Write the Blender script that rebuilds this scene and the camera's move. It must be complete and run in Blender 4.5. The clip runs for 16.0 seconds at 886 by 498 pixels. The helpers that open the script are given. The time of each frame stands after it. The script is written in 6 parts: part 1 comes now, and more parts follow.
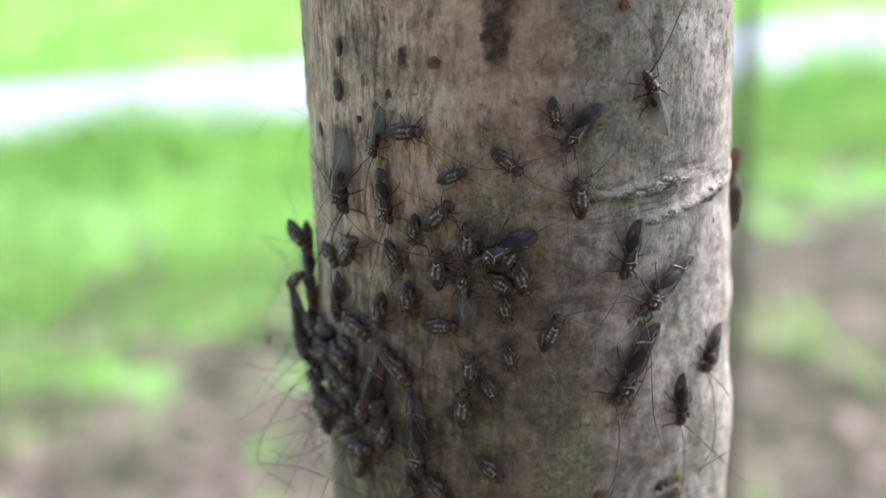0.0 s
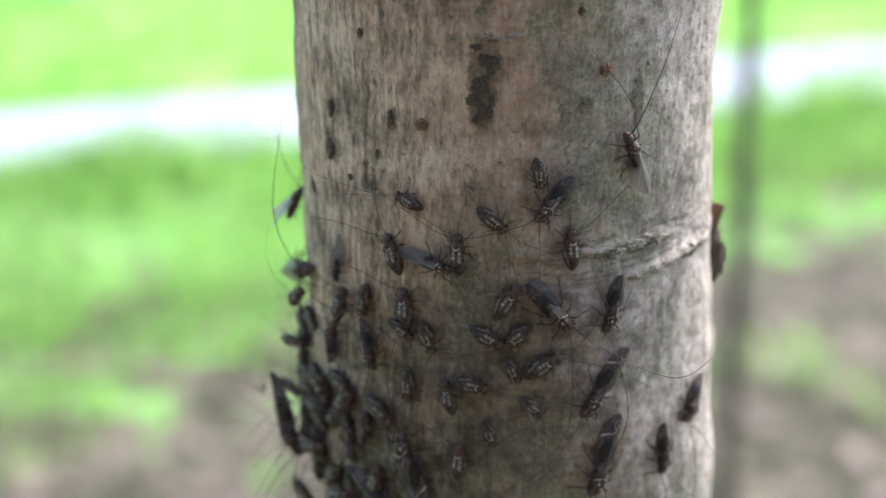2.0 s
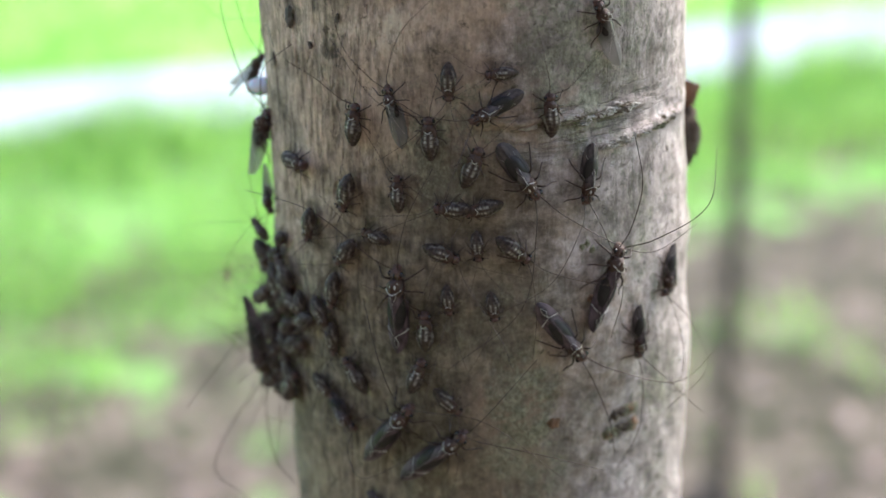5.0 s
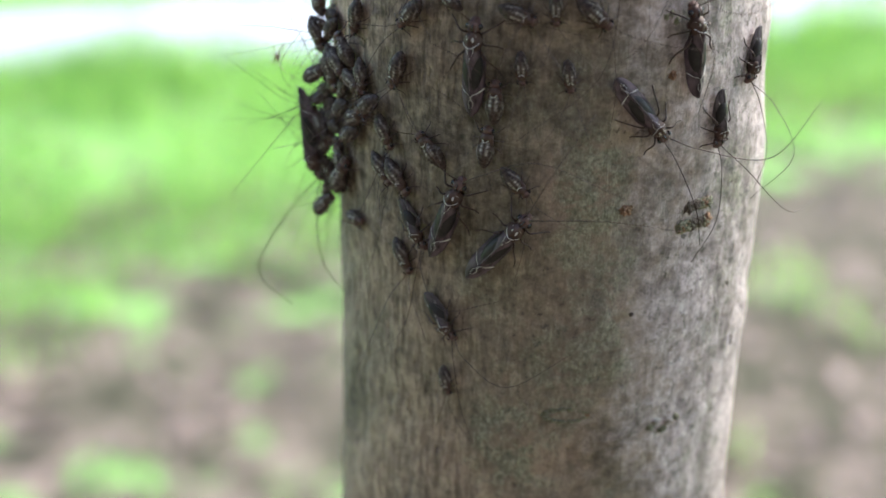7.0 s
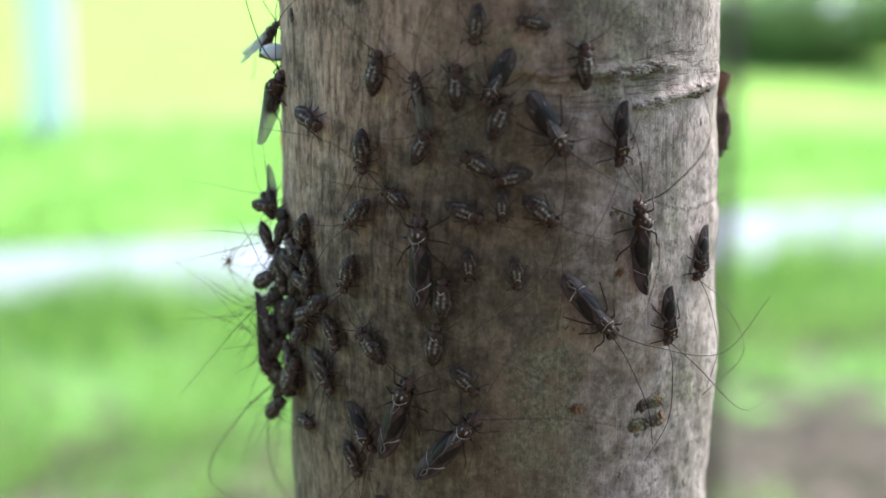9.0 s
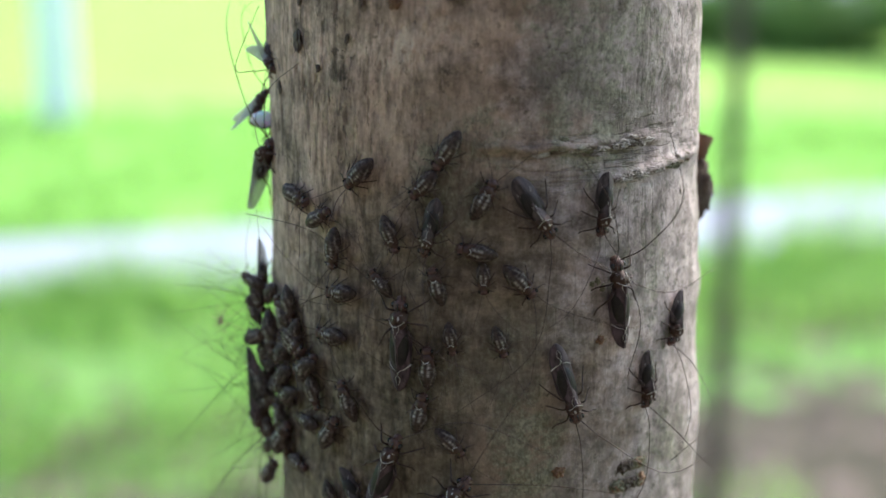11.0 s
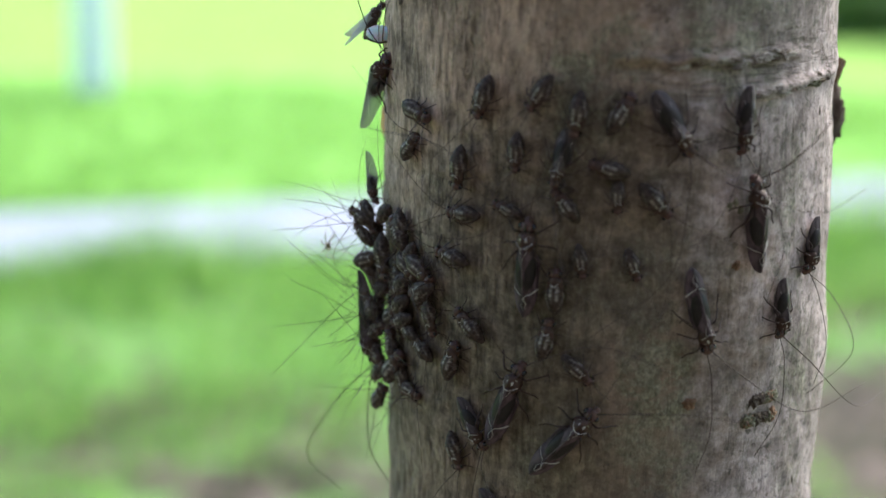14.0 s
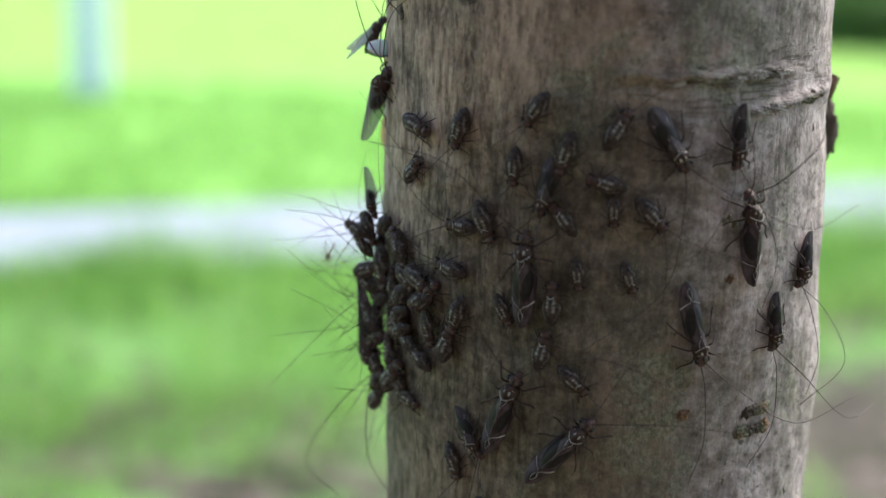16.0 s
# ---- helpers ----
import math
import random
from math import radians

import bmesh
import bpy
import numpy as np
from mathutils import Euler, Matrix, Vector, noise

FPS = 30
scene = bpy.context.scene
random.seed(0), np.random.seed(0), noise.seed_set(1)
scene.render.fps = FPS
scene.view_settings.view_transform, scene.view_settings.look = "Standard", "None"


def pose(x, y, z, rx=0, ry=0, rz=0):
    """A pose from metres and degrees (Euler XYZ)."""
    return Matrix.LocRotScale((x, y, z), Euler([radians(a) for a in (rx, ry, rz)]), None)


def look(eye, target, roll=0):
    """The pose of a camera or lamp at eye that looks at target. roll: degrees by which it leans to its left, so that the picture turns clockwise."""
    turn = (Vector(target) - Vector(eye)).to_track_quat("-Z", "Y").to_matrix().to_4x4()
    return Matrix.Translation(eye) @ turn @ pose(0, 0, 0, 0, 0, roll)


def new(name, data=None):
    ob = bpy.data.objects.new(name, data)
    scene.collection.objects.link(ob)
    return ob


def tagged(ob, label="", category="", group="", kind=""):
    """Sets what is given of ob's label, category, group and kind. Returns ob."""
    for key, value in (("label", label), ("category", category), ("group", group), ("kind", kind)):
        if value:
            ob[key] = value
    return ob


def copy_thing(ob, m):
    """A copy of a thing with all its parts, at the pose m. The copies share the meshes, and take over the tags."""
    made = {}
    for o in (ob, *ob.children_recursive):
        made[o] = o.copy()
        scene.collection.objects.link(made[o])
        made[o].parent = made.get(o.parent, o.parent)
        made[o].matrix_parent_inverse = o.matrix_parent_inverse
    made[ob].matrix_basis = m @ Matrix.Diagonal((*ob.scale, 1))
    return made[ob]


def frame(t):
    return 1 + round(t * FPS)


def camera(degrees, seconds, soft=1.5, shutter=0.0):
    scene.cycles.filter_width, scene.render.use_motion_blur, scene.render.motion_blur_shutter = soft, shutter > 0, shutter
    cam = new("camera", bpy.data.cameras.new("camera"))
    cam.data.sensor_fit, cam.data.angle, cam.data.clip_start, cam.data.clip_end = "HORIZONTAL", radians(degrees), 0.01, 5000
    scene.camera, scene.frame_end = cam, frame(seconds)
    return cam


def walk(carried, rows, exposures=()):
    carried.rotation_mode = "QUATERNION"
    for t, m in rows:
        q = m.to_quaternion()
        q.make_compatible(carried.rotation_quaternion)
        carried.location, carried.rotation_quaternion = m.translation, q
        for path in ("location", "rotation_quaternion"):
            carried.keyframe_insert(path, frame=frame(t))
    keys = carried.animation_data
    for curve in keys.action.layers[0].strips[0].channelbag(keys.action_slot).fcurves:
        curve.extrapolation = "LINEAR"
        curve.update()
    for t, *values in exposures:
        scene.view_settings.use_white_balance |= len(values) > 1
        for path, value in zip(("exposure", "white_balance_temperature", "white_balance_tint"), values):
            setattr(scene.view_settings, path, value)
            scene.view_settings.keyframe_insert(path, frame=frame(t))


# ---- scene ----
# the camera and its way
cam = camera(31.476, 16.0, soft=1.6)
cam.data.dof.use_dof = True
cam.data.dof.focus_distance = 0.1155
cam.data.dof.aperture_fstop = 22.0
PATH = [
    (0, pose(-0.00645, -0.12599, 0.04583, 69.435, 0, 0.099) @ pose(0, 0, 0, 0, 0, -1.058)),
    (0.5, pose(-0.00697, -0.12579, 0.04506, 69.828, 0, 0.201) @ pose(0, 0, 0, 0, 0, -0.999)),
    (1, pose(-0.00628, -0.12697, 0.04623, 69.833, 0, 0.227) @ pose(0, 0, 0, 0, 0, -1.004)),
    (1.5, pose(-0.00595, -0.12851, 0.04740, 70.118, 0, 0.198) @ pose(0, 0, 0, 0, 0, -0.866)),
    (2, pose(-0.00524, -0.12895, 0.04928, 70.362, 0, 0.199) @ pose(0, 0, 0, 0, 0, -0.919)),
    (2.5, pose(-0.00469, -0.12873, 0.05036, 70.712, 0, 0.157) @ pose(0, 0, 0, 0, 0, -0.786)),
    (3, pose(-0.00509, -0.12872, 0.05132, 70.536, 0, 0.099) @ pose(0, 0, 0, 0, 0, -1.151)),
    (3.2, pose(-0.00517, -0.12861, 0.05046, 70.720, 0, 0.207) @ pose(0, 0, 0, 0, 0, -1.037)),
    (5.3, pose(-0.00285, -0.12797, 0.04000, 68.840, 0, 0.068) @ pose(0, 0, 0, 0, 0, -1.215)),
    (5.5, pose(-0.00315, -0.12820, 0.03950, 68.499, 0, 0.201) @ pose(0, 0, 0, 0, 0, -0.728)),
    (6, pose(-0.00539, -0.12676, 0.03526, 68.020, 0, 0.203) @ pose(0, 0, 0, 0, 0, -0.139)),
    (6.5, pose(-0.00588, -0.12551, 0.03138, 67.423, 0, 0.034) @ pose(0, 0, 0, 0, 0, 0.415)),
    (7, pose(-0.00837, -0.12558, 0.02571, 67.497, 0, -0.120) @ pose(0, 0, 0, 0, 0, 0.994)),
    (7.5, pose(-0.00770, -0.12452, 0.02205, 70.211, 0, -0.687) @ pose(0, 0, 0, 0, 0, 1.452)),
    (8, pose(-0.00594, -0.12350, 0.01996, 72.529, 0, -1.205) @ pose(0, 0, 0, 0, 0, 1.453)),
    (8.5, pose(-0.00571, -0.12425, 0.02275, 74.033, 0, -0.983) @ pose(0, 0, 0, 0, 0, 0.903)),
    (9, pose(-0.00629, -0.12577, 0.02294, 76.089, 0, -0.872) @ pose(0, 0, 0, 0, 0, 0.781)),
    (9.2, pose(-0.00682, -0.12543, 0.02561, 75.950, 0, -0.756) @ pose(0, 0, 0, 0, 0, 0.881)),
    (11.3, pose(-0.00446, -0.12708, 0.02965, 75.541, 0, -0.475) @ pose(0, 0, 0, 0, 0, 0.507)),
    (11.5, pose(-0.00480, -0.12665, 0.02913, 75.649, 0, -0.392) @ pose(0, 0, 0, 0, 0, 0.500)),
    (12, pose(-0.00438, -0.12525, 0.02714, 75.366, 0, -0.269) @ pose(0, 0, 0, 0, 0, 0.696)),
    (12.5, pose(-0.00558, -0.12562, 0.02905, 74.682, 0, -0.055) @ pose(0, 0, 0, 0, 0, 0.522)),
    (13, pose(-0.00947, -0.12588, 0.02597, 74.803, 0, 0.335) @ pose(0, 0, 0, 0, 0, 0.697)),
    (13.5, pose(-0.01119, -0.12395, 0.02460, 74.722, 0, 0.624) @ pose(0, 0, 0, 0, 0, 0.972)),
    (14, pose(-0.01134, -0.12286, 0.02410, 74.708, 0, 0.623) @ pose(0, 0, 0, 0, 0, 1.069)),
    (14.5, pose(-0.01023, -0.12232, 0.02511, 74.614, 0, 0.555) @ pose(0, 0, 0, 0, 0, 1.263)),
    (15, pose(-0.00999, -0.12258, 0.02444, 74.680, 0, 0.454) @ pose(0, 0, 0, 0, 0, 1.282)),
    (15.5, pose(-0.01075, -0.12309, 0.02386, 74.935, 0, 0.402) @ pose(0, 0, 0, 0, 0, 1.406)),
    (16, pose(-0.01157, -0.12448, 0.02507, 74.880, 0, 0.460) @ pose(0, 0, 0, 0, 0, 1.520)),
]
walk(cam, PATH, [(0, 2.0), (3.2, 1.95), (5.5, 1.96), (7, 2.06), (9, 1.72), (11.5, 1.60), (12.5, 1.56), (14.5, 1.42), (16, 1.40)])

# ---- daylight ----
SUN_FROM = Vector((0.58, 0.67, 0.94)).normalized()
world = bpy.data.worlds.new("sky")
scene.world = world
world.use_nodes = True
wn = world.node_tree
sky = wn.nodes.new("ShaderNodeTexSky")
sky.sky_type = "NISHITA"
sky.sun_disc = False
sky.sun_elevation = math.asin(SUN_FROM.z)
sky.sun_rotation = math.atan2(SUN_FROM.x, SUN_FROM.y)
wn.links.new(sky.outputs[0], wn.nodes["Background"].inputs[0])
wn.nodes["Background"].inputs[1].default_value = 0.15
sun = new("sun", bpy.data.lights.new("sun", "SUN"))
sun.data.energy = 2.4
sun.data.angle = radians(42)
sun.data.color = (1.0, 0.95, 0.86)
sun.matrix_basis = look(SUN_FROM * 20, (0, 0, 0))

GROUND_Z = -1.6
MM = 0.001


# ---- materials ----
class Nodes:
    """A short hand for building one node material."""

    def __init__(self, name, rough=0.7, metal=0.0, spec=0.4):
        self.mat = bpy.data.materials.new(name)
        self.mat.use_nodes = True
        self.tree = self.mat.node_tree
        self.bsdf = self.tree.nodes["Principled BSDF"]
        self.bsdf.inputs["Roughness"].default_value = rough
        self.bsdf.inputs["Metallic"].default_value = metal
        self.bsdf.inputs["Specular IOR Level"].default_value = spec

    def node(self, kind, **values):
        n = self.tree.nodes.new(kind)
        for key, value in values.items():
            n.inputs[key].default_value = value
        return n

    def link(self, a, b):
        self.tree.links.new(a, b)

    def coords(self, scale=(1, 1, 1), shift=(0, 0, 0)):
        tc = self.tree.nodes.new("ShaderNodeTexCoord")
        mp = self.tree.nodes.new("ShaderNodeMapping")
        mp.inputs["Scale"].default_value = scale
        mp.inputs["Location"].default_value = shift
        self.link(tc.outputs["Object"], mp.inputs["Vector"])
        return mp.outputs["Vector"]

    def noise(self, vec, scale, detail=4.0, rough=0.55):
        n = self.node("ShaderNodeTexNoise", Scale=scale, Detail=detail, Roughness=rough)
        self.link(vec, n.inputs["Vector"])
        return n.outputs["Fac"]

    def ramp(self, fac, *stops):
        r = self.tree.nodes.new("ShaderNodeValToRGB")
        els = r.color_ramp.elements
        while len(els) < len(stops):
            els.new(0.5)
        for el, (pos, val) in zip(els, stops):
            el.position = pos
            el.color = (*val, 1) if isinstance(val, tuple) else (val, val, val, 1)
        self.link(fac, r.inputs["Fac"])
        return r.outputs["Color"]

    def mix(self, fac, a, b, blend="MIX"):
        m = self.tree.nodes.new("ShaderNodeMix")
        m.data_type = "RGBA"
        m.blend_type = blend
        for value, socket in ((fac, m.inputs["Factor"]), (a, m.inputs[6]), (b, m.inputs[7])):
            if isinstance(value, (int, float)):
                socket.default_value = value
            elif isinstance(value, tuple):
                socket.default_value = (*value, 1)
            else:
                self.link(value, socket)
        return m.outputs[2]

    def math(self, op, a, b=0.5, clamp=False):
        m = self.tree.nodes.new("ShaderNodeMath")
        m.operation = op
        m.use_clamp = clamp
        for value, socket in ((a, m.inputs[0]), (b, m.inputs[1])):
            if isinstance(value, (int, float)):
                socket.default_value = value
            else:
                self.link(value, socket)
        return m.outputs[0]

    def axes(self, vec):
        s = self.tree.nodes.new("ShaderNodeSeparateXYZ")
        self.link(vec, s.inputs[0])
        return s.outputs

    def color(self, out):
        self.link(out, self.bsdf.inputs["Base Color"])
        return self

    def bump(self, height, strength, distance):
        b = self.node("ShaderNodeBump", Strength=strength, Distance=distance)
        self.link(height, b.inputs["Height"])
        self.link(b.outputs["Normal"], self.bsdf.inputs["Normal"])
        return self


def speckled(name, low, high, scale, rough=0.6, spec=0.4, bump=0.3, depth=0.00005, stretch=(1, 1, 1)):
    """A surface that varies between two colours, coarse and fine, with a little relief."""
    n = Nodes(name, rough, spec=spec)
    vec = n.coords(stretch)
    coarse, fine = n.noise(vec, scale, 3), n.noise(vec, scale * 6, 4, 0.6)
    both = n.math("ADD", n.math("MULTIPLY", coarse, 0.6), n.math("MULTIPLY", fine, 0.4))
    n.color(n.ramp(both, (0.32, low), (0.66, high)))
    n.bump(fine, bump, depth)
    return n.mat


def bark_material():
    """Thin grey-brown bark: tan wood with cracks, an olive face, a pale pinkish side, green film, dark specks."""
    n = Nodes("bark", 0.85, spec=0.2)
    vec = n.coords()
    x, y, z = n.axes(vec)
    broad = n.noise(vec, 62, 3, 0.5)
    blotch = n.noise(vec, 210, 5, 0.65)
    mottle = n.noise(n.coords((1, 1, 1.3), (0.05, 0.02, 0.01)), 560, 6, 0.72)
    grain = n.noise(n.coords((1, 1, 0.8)), 2800, 4, 0.7)
    dash = n.noise(n.coords((1, 1, 0.27)), 2700, 3, 0.55)
    line = n.noise(n.coords((1, 1, 0.045), (0.4, 0.1, 0.0)), 2100, 3, 0.6)

    def near(px, pz, wx, wz):
        """1 at a place on the bark, falling to 0 at the rim of an oval round it."""
        away = n.math("ADD", n.math("POWER", n.math("MULTIPLY", n.math("SUBTRACT", x, px), 1 / wx), 2.0), n.math("POWER", n.math("MULTIPLY", n.math("SUBTRACT", z, pz), 1 / wz), 2.0))
        return n.math("SUBTRACT", 1.0, away, True)

    def around(value, spread):
        return n.math("MULTIPLY", n.math("SUBTRACT", value, 0.5), spread)

    # small plates of bark, longer than wide, with cracks between them
    warp = n.tree.nodes.new("ShaderNodeVectorMath")
    warp.operation = "MULTIPLY_ADD"
    wobble = n.node("ShaderNodeTexNoise", Scale=900.0, Detail=3.0)
    n.link(vec, wobble.inputs["Vector"])
    n.link(wobble.outputs["Color"], warp.inputs[0])
    warp.inputs[1].default_value = (0.0009, 0.0009, 0.0012)
    n.link(n.coords((1, 1, 0.38)), warp.inputs[2])
    cells = n.node("ShaderNodeTexVoronoi", Scale=820.0)
    cells.feature = "DISTANCE_TO_EDGE"
    n.link(warp.outputs[0], cells.inputs["Vector"])
    crack = n.math("MULTIPLY", n.ramp(cells.outputs["Distance"], (0.0, 1.0), (0.06, 0.0)), n.ramp(blotch, (0.46, 0.0), (0.62, 1.0)))
    tan = n.ramp(blotch, (0.30, (0.410, 0.292, 0.228)), (0.50, (0.515, 0.383, 0.306)), (0.70, (0.590, 0.458, 0.382)))
    olive = n.ramp(blotch, (0.30, (0.188, 0.157, 0.111)), (0.70, (0.302, 0.250, 0.185)))
    face = n.math("SUBTRACT", n.math("ADD", n.math("SUBTRACT", 1.0, n.math("POWER", n.math("MULTIPLY", n.math("ADD", x, 0.0048), 72.0), 2.0)), around(broad, 1.8)), n.math("MULTIPLY", n.math("ADD", z, 0.004), 36.0))
    col = n.mix(n.math("MULTIPLY", n.ramp(face, (0.2, 0.0), (0.9, 1.0)), 0.85), tan, olive)
    col = n.mix(n.math("MULTIPLY", n.ramp(broad, (0.44, 0.0), (0.60, 1.0)), 0.50), col, (0.420, 0.270, 0.205))
    # pale pinkish crust, with part of the light from the right in its colour
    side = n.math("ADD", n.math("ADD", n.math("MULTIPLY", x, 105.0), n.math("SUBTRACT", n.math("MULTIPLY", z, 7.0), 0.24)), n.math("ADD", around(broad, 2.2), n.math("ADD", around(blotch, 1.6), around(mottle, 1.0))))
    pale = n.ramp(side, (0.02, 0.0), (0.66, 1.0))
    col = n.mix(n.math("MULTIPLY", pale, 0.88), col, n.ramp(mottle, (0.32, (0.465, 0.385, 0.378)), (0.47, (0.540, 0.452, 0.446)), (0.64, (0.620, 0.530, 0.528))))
    # green film of algae, thick in a few places
    green = n.noise(n.coords((1, 1, 0.6), (0.3, 0.1, 0.2)), 130, 8, 0.76)
    for px, pz, wide in ((0.0060, 0.0200, 0.0055), (0.0065, 0.0140, 0.0045), (0.0060, 0.0205, 0.0030), (0.0045, 0.0270, 0.0045), (0.0040, 0.0285, 0.0035), (-0.0020, -0.0330, 0.0065), (0.0080, 0.0105, 0.0045), (-0.0035, 0.0070, 0.0050), (0.0125, -0.0060, 0.0030), (0.0135, -0.0150, 0.0040), (0.0030, -0.0130, 0.0035), (0.0028, -0.0195, 0.0040), (-0.0040, -0.0225, 0.0035), (0.0022, -0.0270, 0.0040), (0.0100, 0.0190, 0.0035), (0.0120, 0.0150, 0.0035), (0.0115, -0.0010, 0.0035)):
        green = n.math("ADD", green, n.math("MULTIPLY", near(px, pz, wide, wide / 0.7), 0.15))
    film = n.math("MULTIPLY", n.ramp(green, (0.545, 0.0), (0.655, 1.0)), n.ramp(mottle, (0.42, 0.1), (0.54, 1.0)))
    col = n.mix(n.math("MULTIPLY", film, 0.82), col, n.ramp(grain, (0.35, (0.120, 0.124, 0.082)), (0.65, (0.320, 0.312, 0.228))))
    # dark wet stain where insects feed, uneven rim, contact shade between them painted in
    stain_and_shade = n.math("SUBTRACT", n.noise(n.coords((1, 1, 0.7), (0.6, 0.2, 0.4)), 170, 7, 0.72), 0.42)
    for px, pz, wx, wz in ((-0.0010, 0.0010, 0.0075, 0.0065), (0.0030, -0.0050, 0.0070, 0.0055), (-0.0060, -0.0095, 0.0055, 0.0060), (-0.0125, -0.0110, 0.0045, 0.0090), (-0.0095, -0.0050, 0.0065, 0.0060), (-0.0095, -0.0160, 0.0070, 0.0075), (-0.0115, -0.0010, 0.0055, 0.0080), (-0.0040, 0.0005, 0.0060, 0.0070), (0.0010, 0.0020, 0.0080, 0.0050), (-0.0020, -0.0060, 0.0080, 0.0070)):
        stain_and_shade = n.math("ADD", stain_and_shade, n.math("MULTIPLY", near(px, pz, wx, wz), 0.13))
    stain_and_shade = n.math("MULTIPLY", n.ramp(stain_and_shade, (0.03, 0.0), (0.20, 1.0)), n.ramp(mottle, (0.38, 1.0), (0.66, 0.6)))
    col = n.mix(n.math("MULTIPLY", stain_and_shade, 0.74), col, n.ramp(mottle, (0.36, (0.054, 0.043, 0.033)), (0.64, (0.155, 0.126, 0.100))))
    # a broad darker olive-brown patch towards the lower left, below the feeding place
    low_patch = n.math("ADD", near(-0.0080, -0.0210, 0.0130, 0.0150), around(blotch, 1.3))
    col = n.mix(n.math("MULTIPLY", n.ramp(low_patch, (0.05, 0.0), (0.75, 1.0)), 0.50), col, n.ramp(mottle, (0.36, (0.105, 0.088, 0.062)), (0.64, (0.230, 0.194, 0.144))))
    # brown scab stains that soak into the bark round the scabs and the long scar
    soak = n.math("SUBTRACT", mottle, 0.62)
    for px, pz, wx, wz in ((-0.0022, 0.0232, 0.0019, 0.0032), (-0.0026, 0.0200, 0.0014, 0.0026), (-0.0142, 0.0158, 0.0012, 0.0024), (-0.0141, 0.0188, 0.0009, 0.0014), (-0.0092, 0.0188, 0.0007, 0.0014), (-0.0112, 0.0135, 0.0010, 0.0012), (0.0050, 0.0203, 0.0010, 0.0011), (0.0090, 0.0200, 0.0008, 0.0030)):
        soak = n.math("ADD", soak, n.math("MULTIPLY", near(px, pz, wx, wz), 0.36))
    col = n.mix(n.math("MULTIPLY", n.ramp(soak, (0.02, 0.0), (0.16, 1.0)), 0.72), col, n.ramp(grain, (0.35, (0.062, 0.046, 0.037)), (0.65, (0.160, 0.124, 0.100))))
    # upright fibres, bold on the bare side and faint elsewhere
    fibre = n.noise(n.coords((1, 1, 0.20), (0.8, 0.4, 0.2)), 1900, 5, 0.62)
    fibrous = n.ramp(n.math("ADD", n.math("MULTIPLY", x, -75.0), around(blotch, 1.2)), (0.0, 0.16), (0.85, 0.62))
    col = n.mix(fibrous, col, n.ramp(fibre, (0.36, (0.16, 0.14, 0.12)), (0.50, (0.57, 0.55, 0.53)), (0.62, (0.86, 0.83, 0.79))), "OVERLAY")
    # short upright dashes where the bark is bare, hair cracks everywhere
    bare = n.ramp(n.math("SUBTRACT", 0.35, n.math("MULTIPLY", x, 60.0)), (0.2, 0.10), (1.0, 1.0))
    dashes = n.math("MULTIPLY", n.ramp(dash, (0.34, 1.0), (0.41, 0.0)), bare)
    col = n.mix(n.math("MULTIPLY", dashes, 0.52), col, (0.080, 0.060, 0.048))
    hair = n.ramp(line, (0.36, 1.0), (0.40, 0.0))
    col = n.mix(n.math("MULTIPLY", hair, 0.13), col, (0.110, 0.088, 0.070))
    col = n.mix(n.math("MULTIPLY", n.math("MULTIPLY", crack, pale), 0.20), col, (0.120, 0.105, 0.090))
    col = n.mix(0.28, col, n.ramp(grain, (0.32, (0.18, 0.17, 0.16)), (0.68, (0.80, 0.78, 0.76))), "OVERLAY")
    col = n.mix(0.17, col, n.ramp(mottle, (0.38, (0.22, 0.215, 0.20)), (0.62, (0.84, 0.82, 0.80))), "OVERLAY")
    # fine wrinkles across the trunk round the old scar
    wrinkle = n.math("MULTIPLY", n.ramp(n.noise(n.coords((0.22, 0.22, 1.5), (0.1, 0.6, 0.3)), 1500, 4, 0.6), (0.38, 1.0), (0.47, 0.0)), n.ramp(n.math("ADD", near(0.0090, 0.0082, 0.0105, 0.0036), around(blotch, 1.6)), (0.15, 0.0), (0.7, 1.0)))
    col = n.mix(n.math("MULTIPLY", wrinkle, 0.48), col, (0.105, 0.088, 0.070))
    # crumbs of dark green and brown, in drifts
    drift = n.ramp(n.noise(n.coords((1, 1, 0.7), (0.7, 0.3, 0.9)), 240, 5, 0.7), (0.50, 0.0), (0.64, 1.0))
    drift = n.math("MAXIMUM", drift, n.math("MULTIPLY", pale, 0.66))
    crumb = n.math("MULTIPLY", n.ramp(n.noise(n.coords((1, 1, 1.25), (0.2, 0.5, 0.1)), 1000, 6, 0.72), (0.585, 0.0), (0.615, 1.0)), drift)
    col = n.mix(n.math("MULTIPLY", crumb, 0.72), col, n.ramp(blotch, (0.42, (0.052, 0.056, 0.038)), (0.58, (0.075, 0.058, 0.044))))
    lichen = n.math("MULTIPLY", n.ramp(n.noise(n.coords((1, 1, 0.8), (0.9, 0.7, 0.4)), 1500, 5, 0.7), (0.555, 0.0), (0.590, 1.0)), n.ramp(n.math("ADD", n.math("MULTIPLY", x, 80.0), around(blotch, 2.0)), (0.5, 0.0), (1.0, 1.0)))
    col = n.mix(n.math("MULTIPLY", lichen, 0.62), col, n.ramp(grain, (0.35, (0.085, 0.086, 0.062)), (0.65, (0.190, 0.185, 0.140))))
    fleck = n.ramp(n.noise(n.coords((1, 1, 0.7), (0.2, 0.0, 0.1)), 1150, 4, 0.65), (0.645, 0.0), (0.69, 1.0))
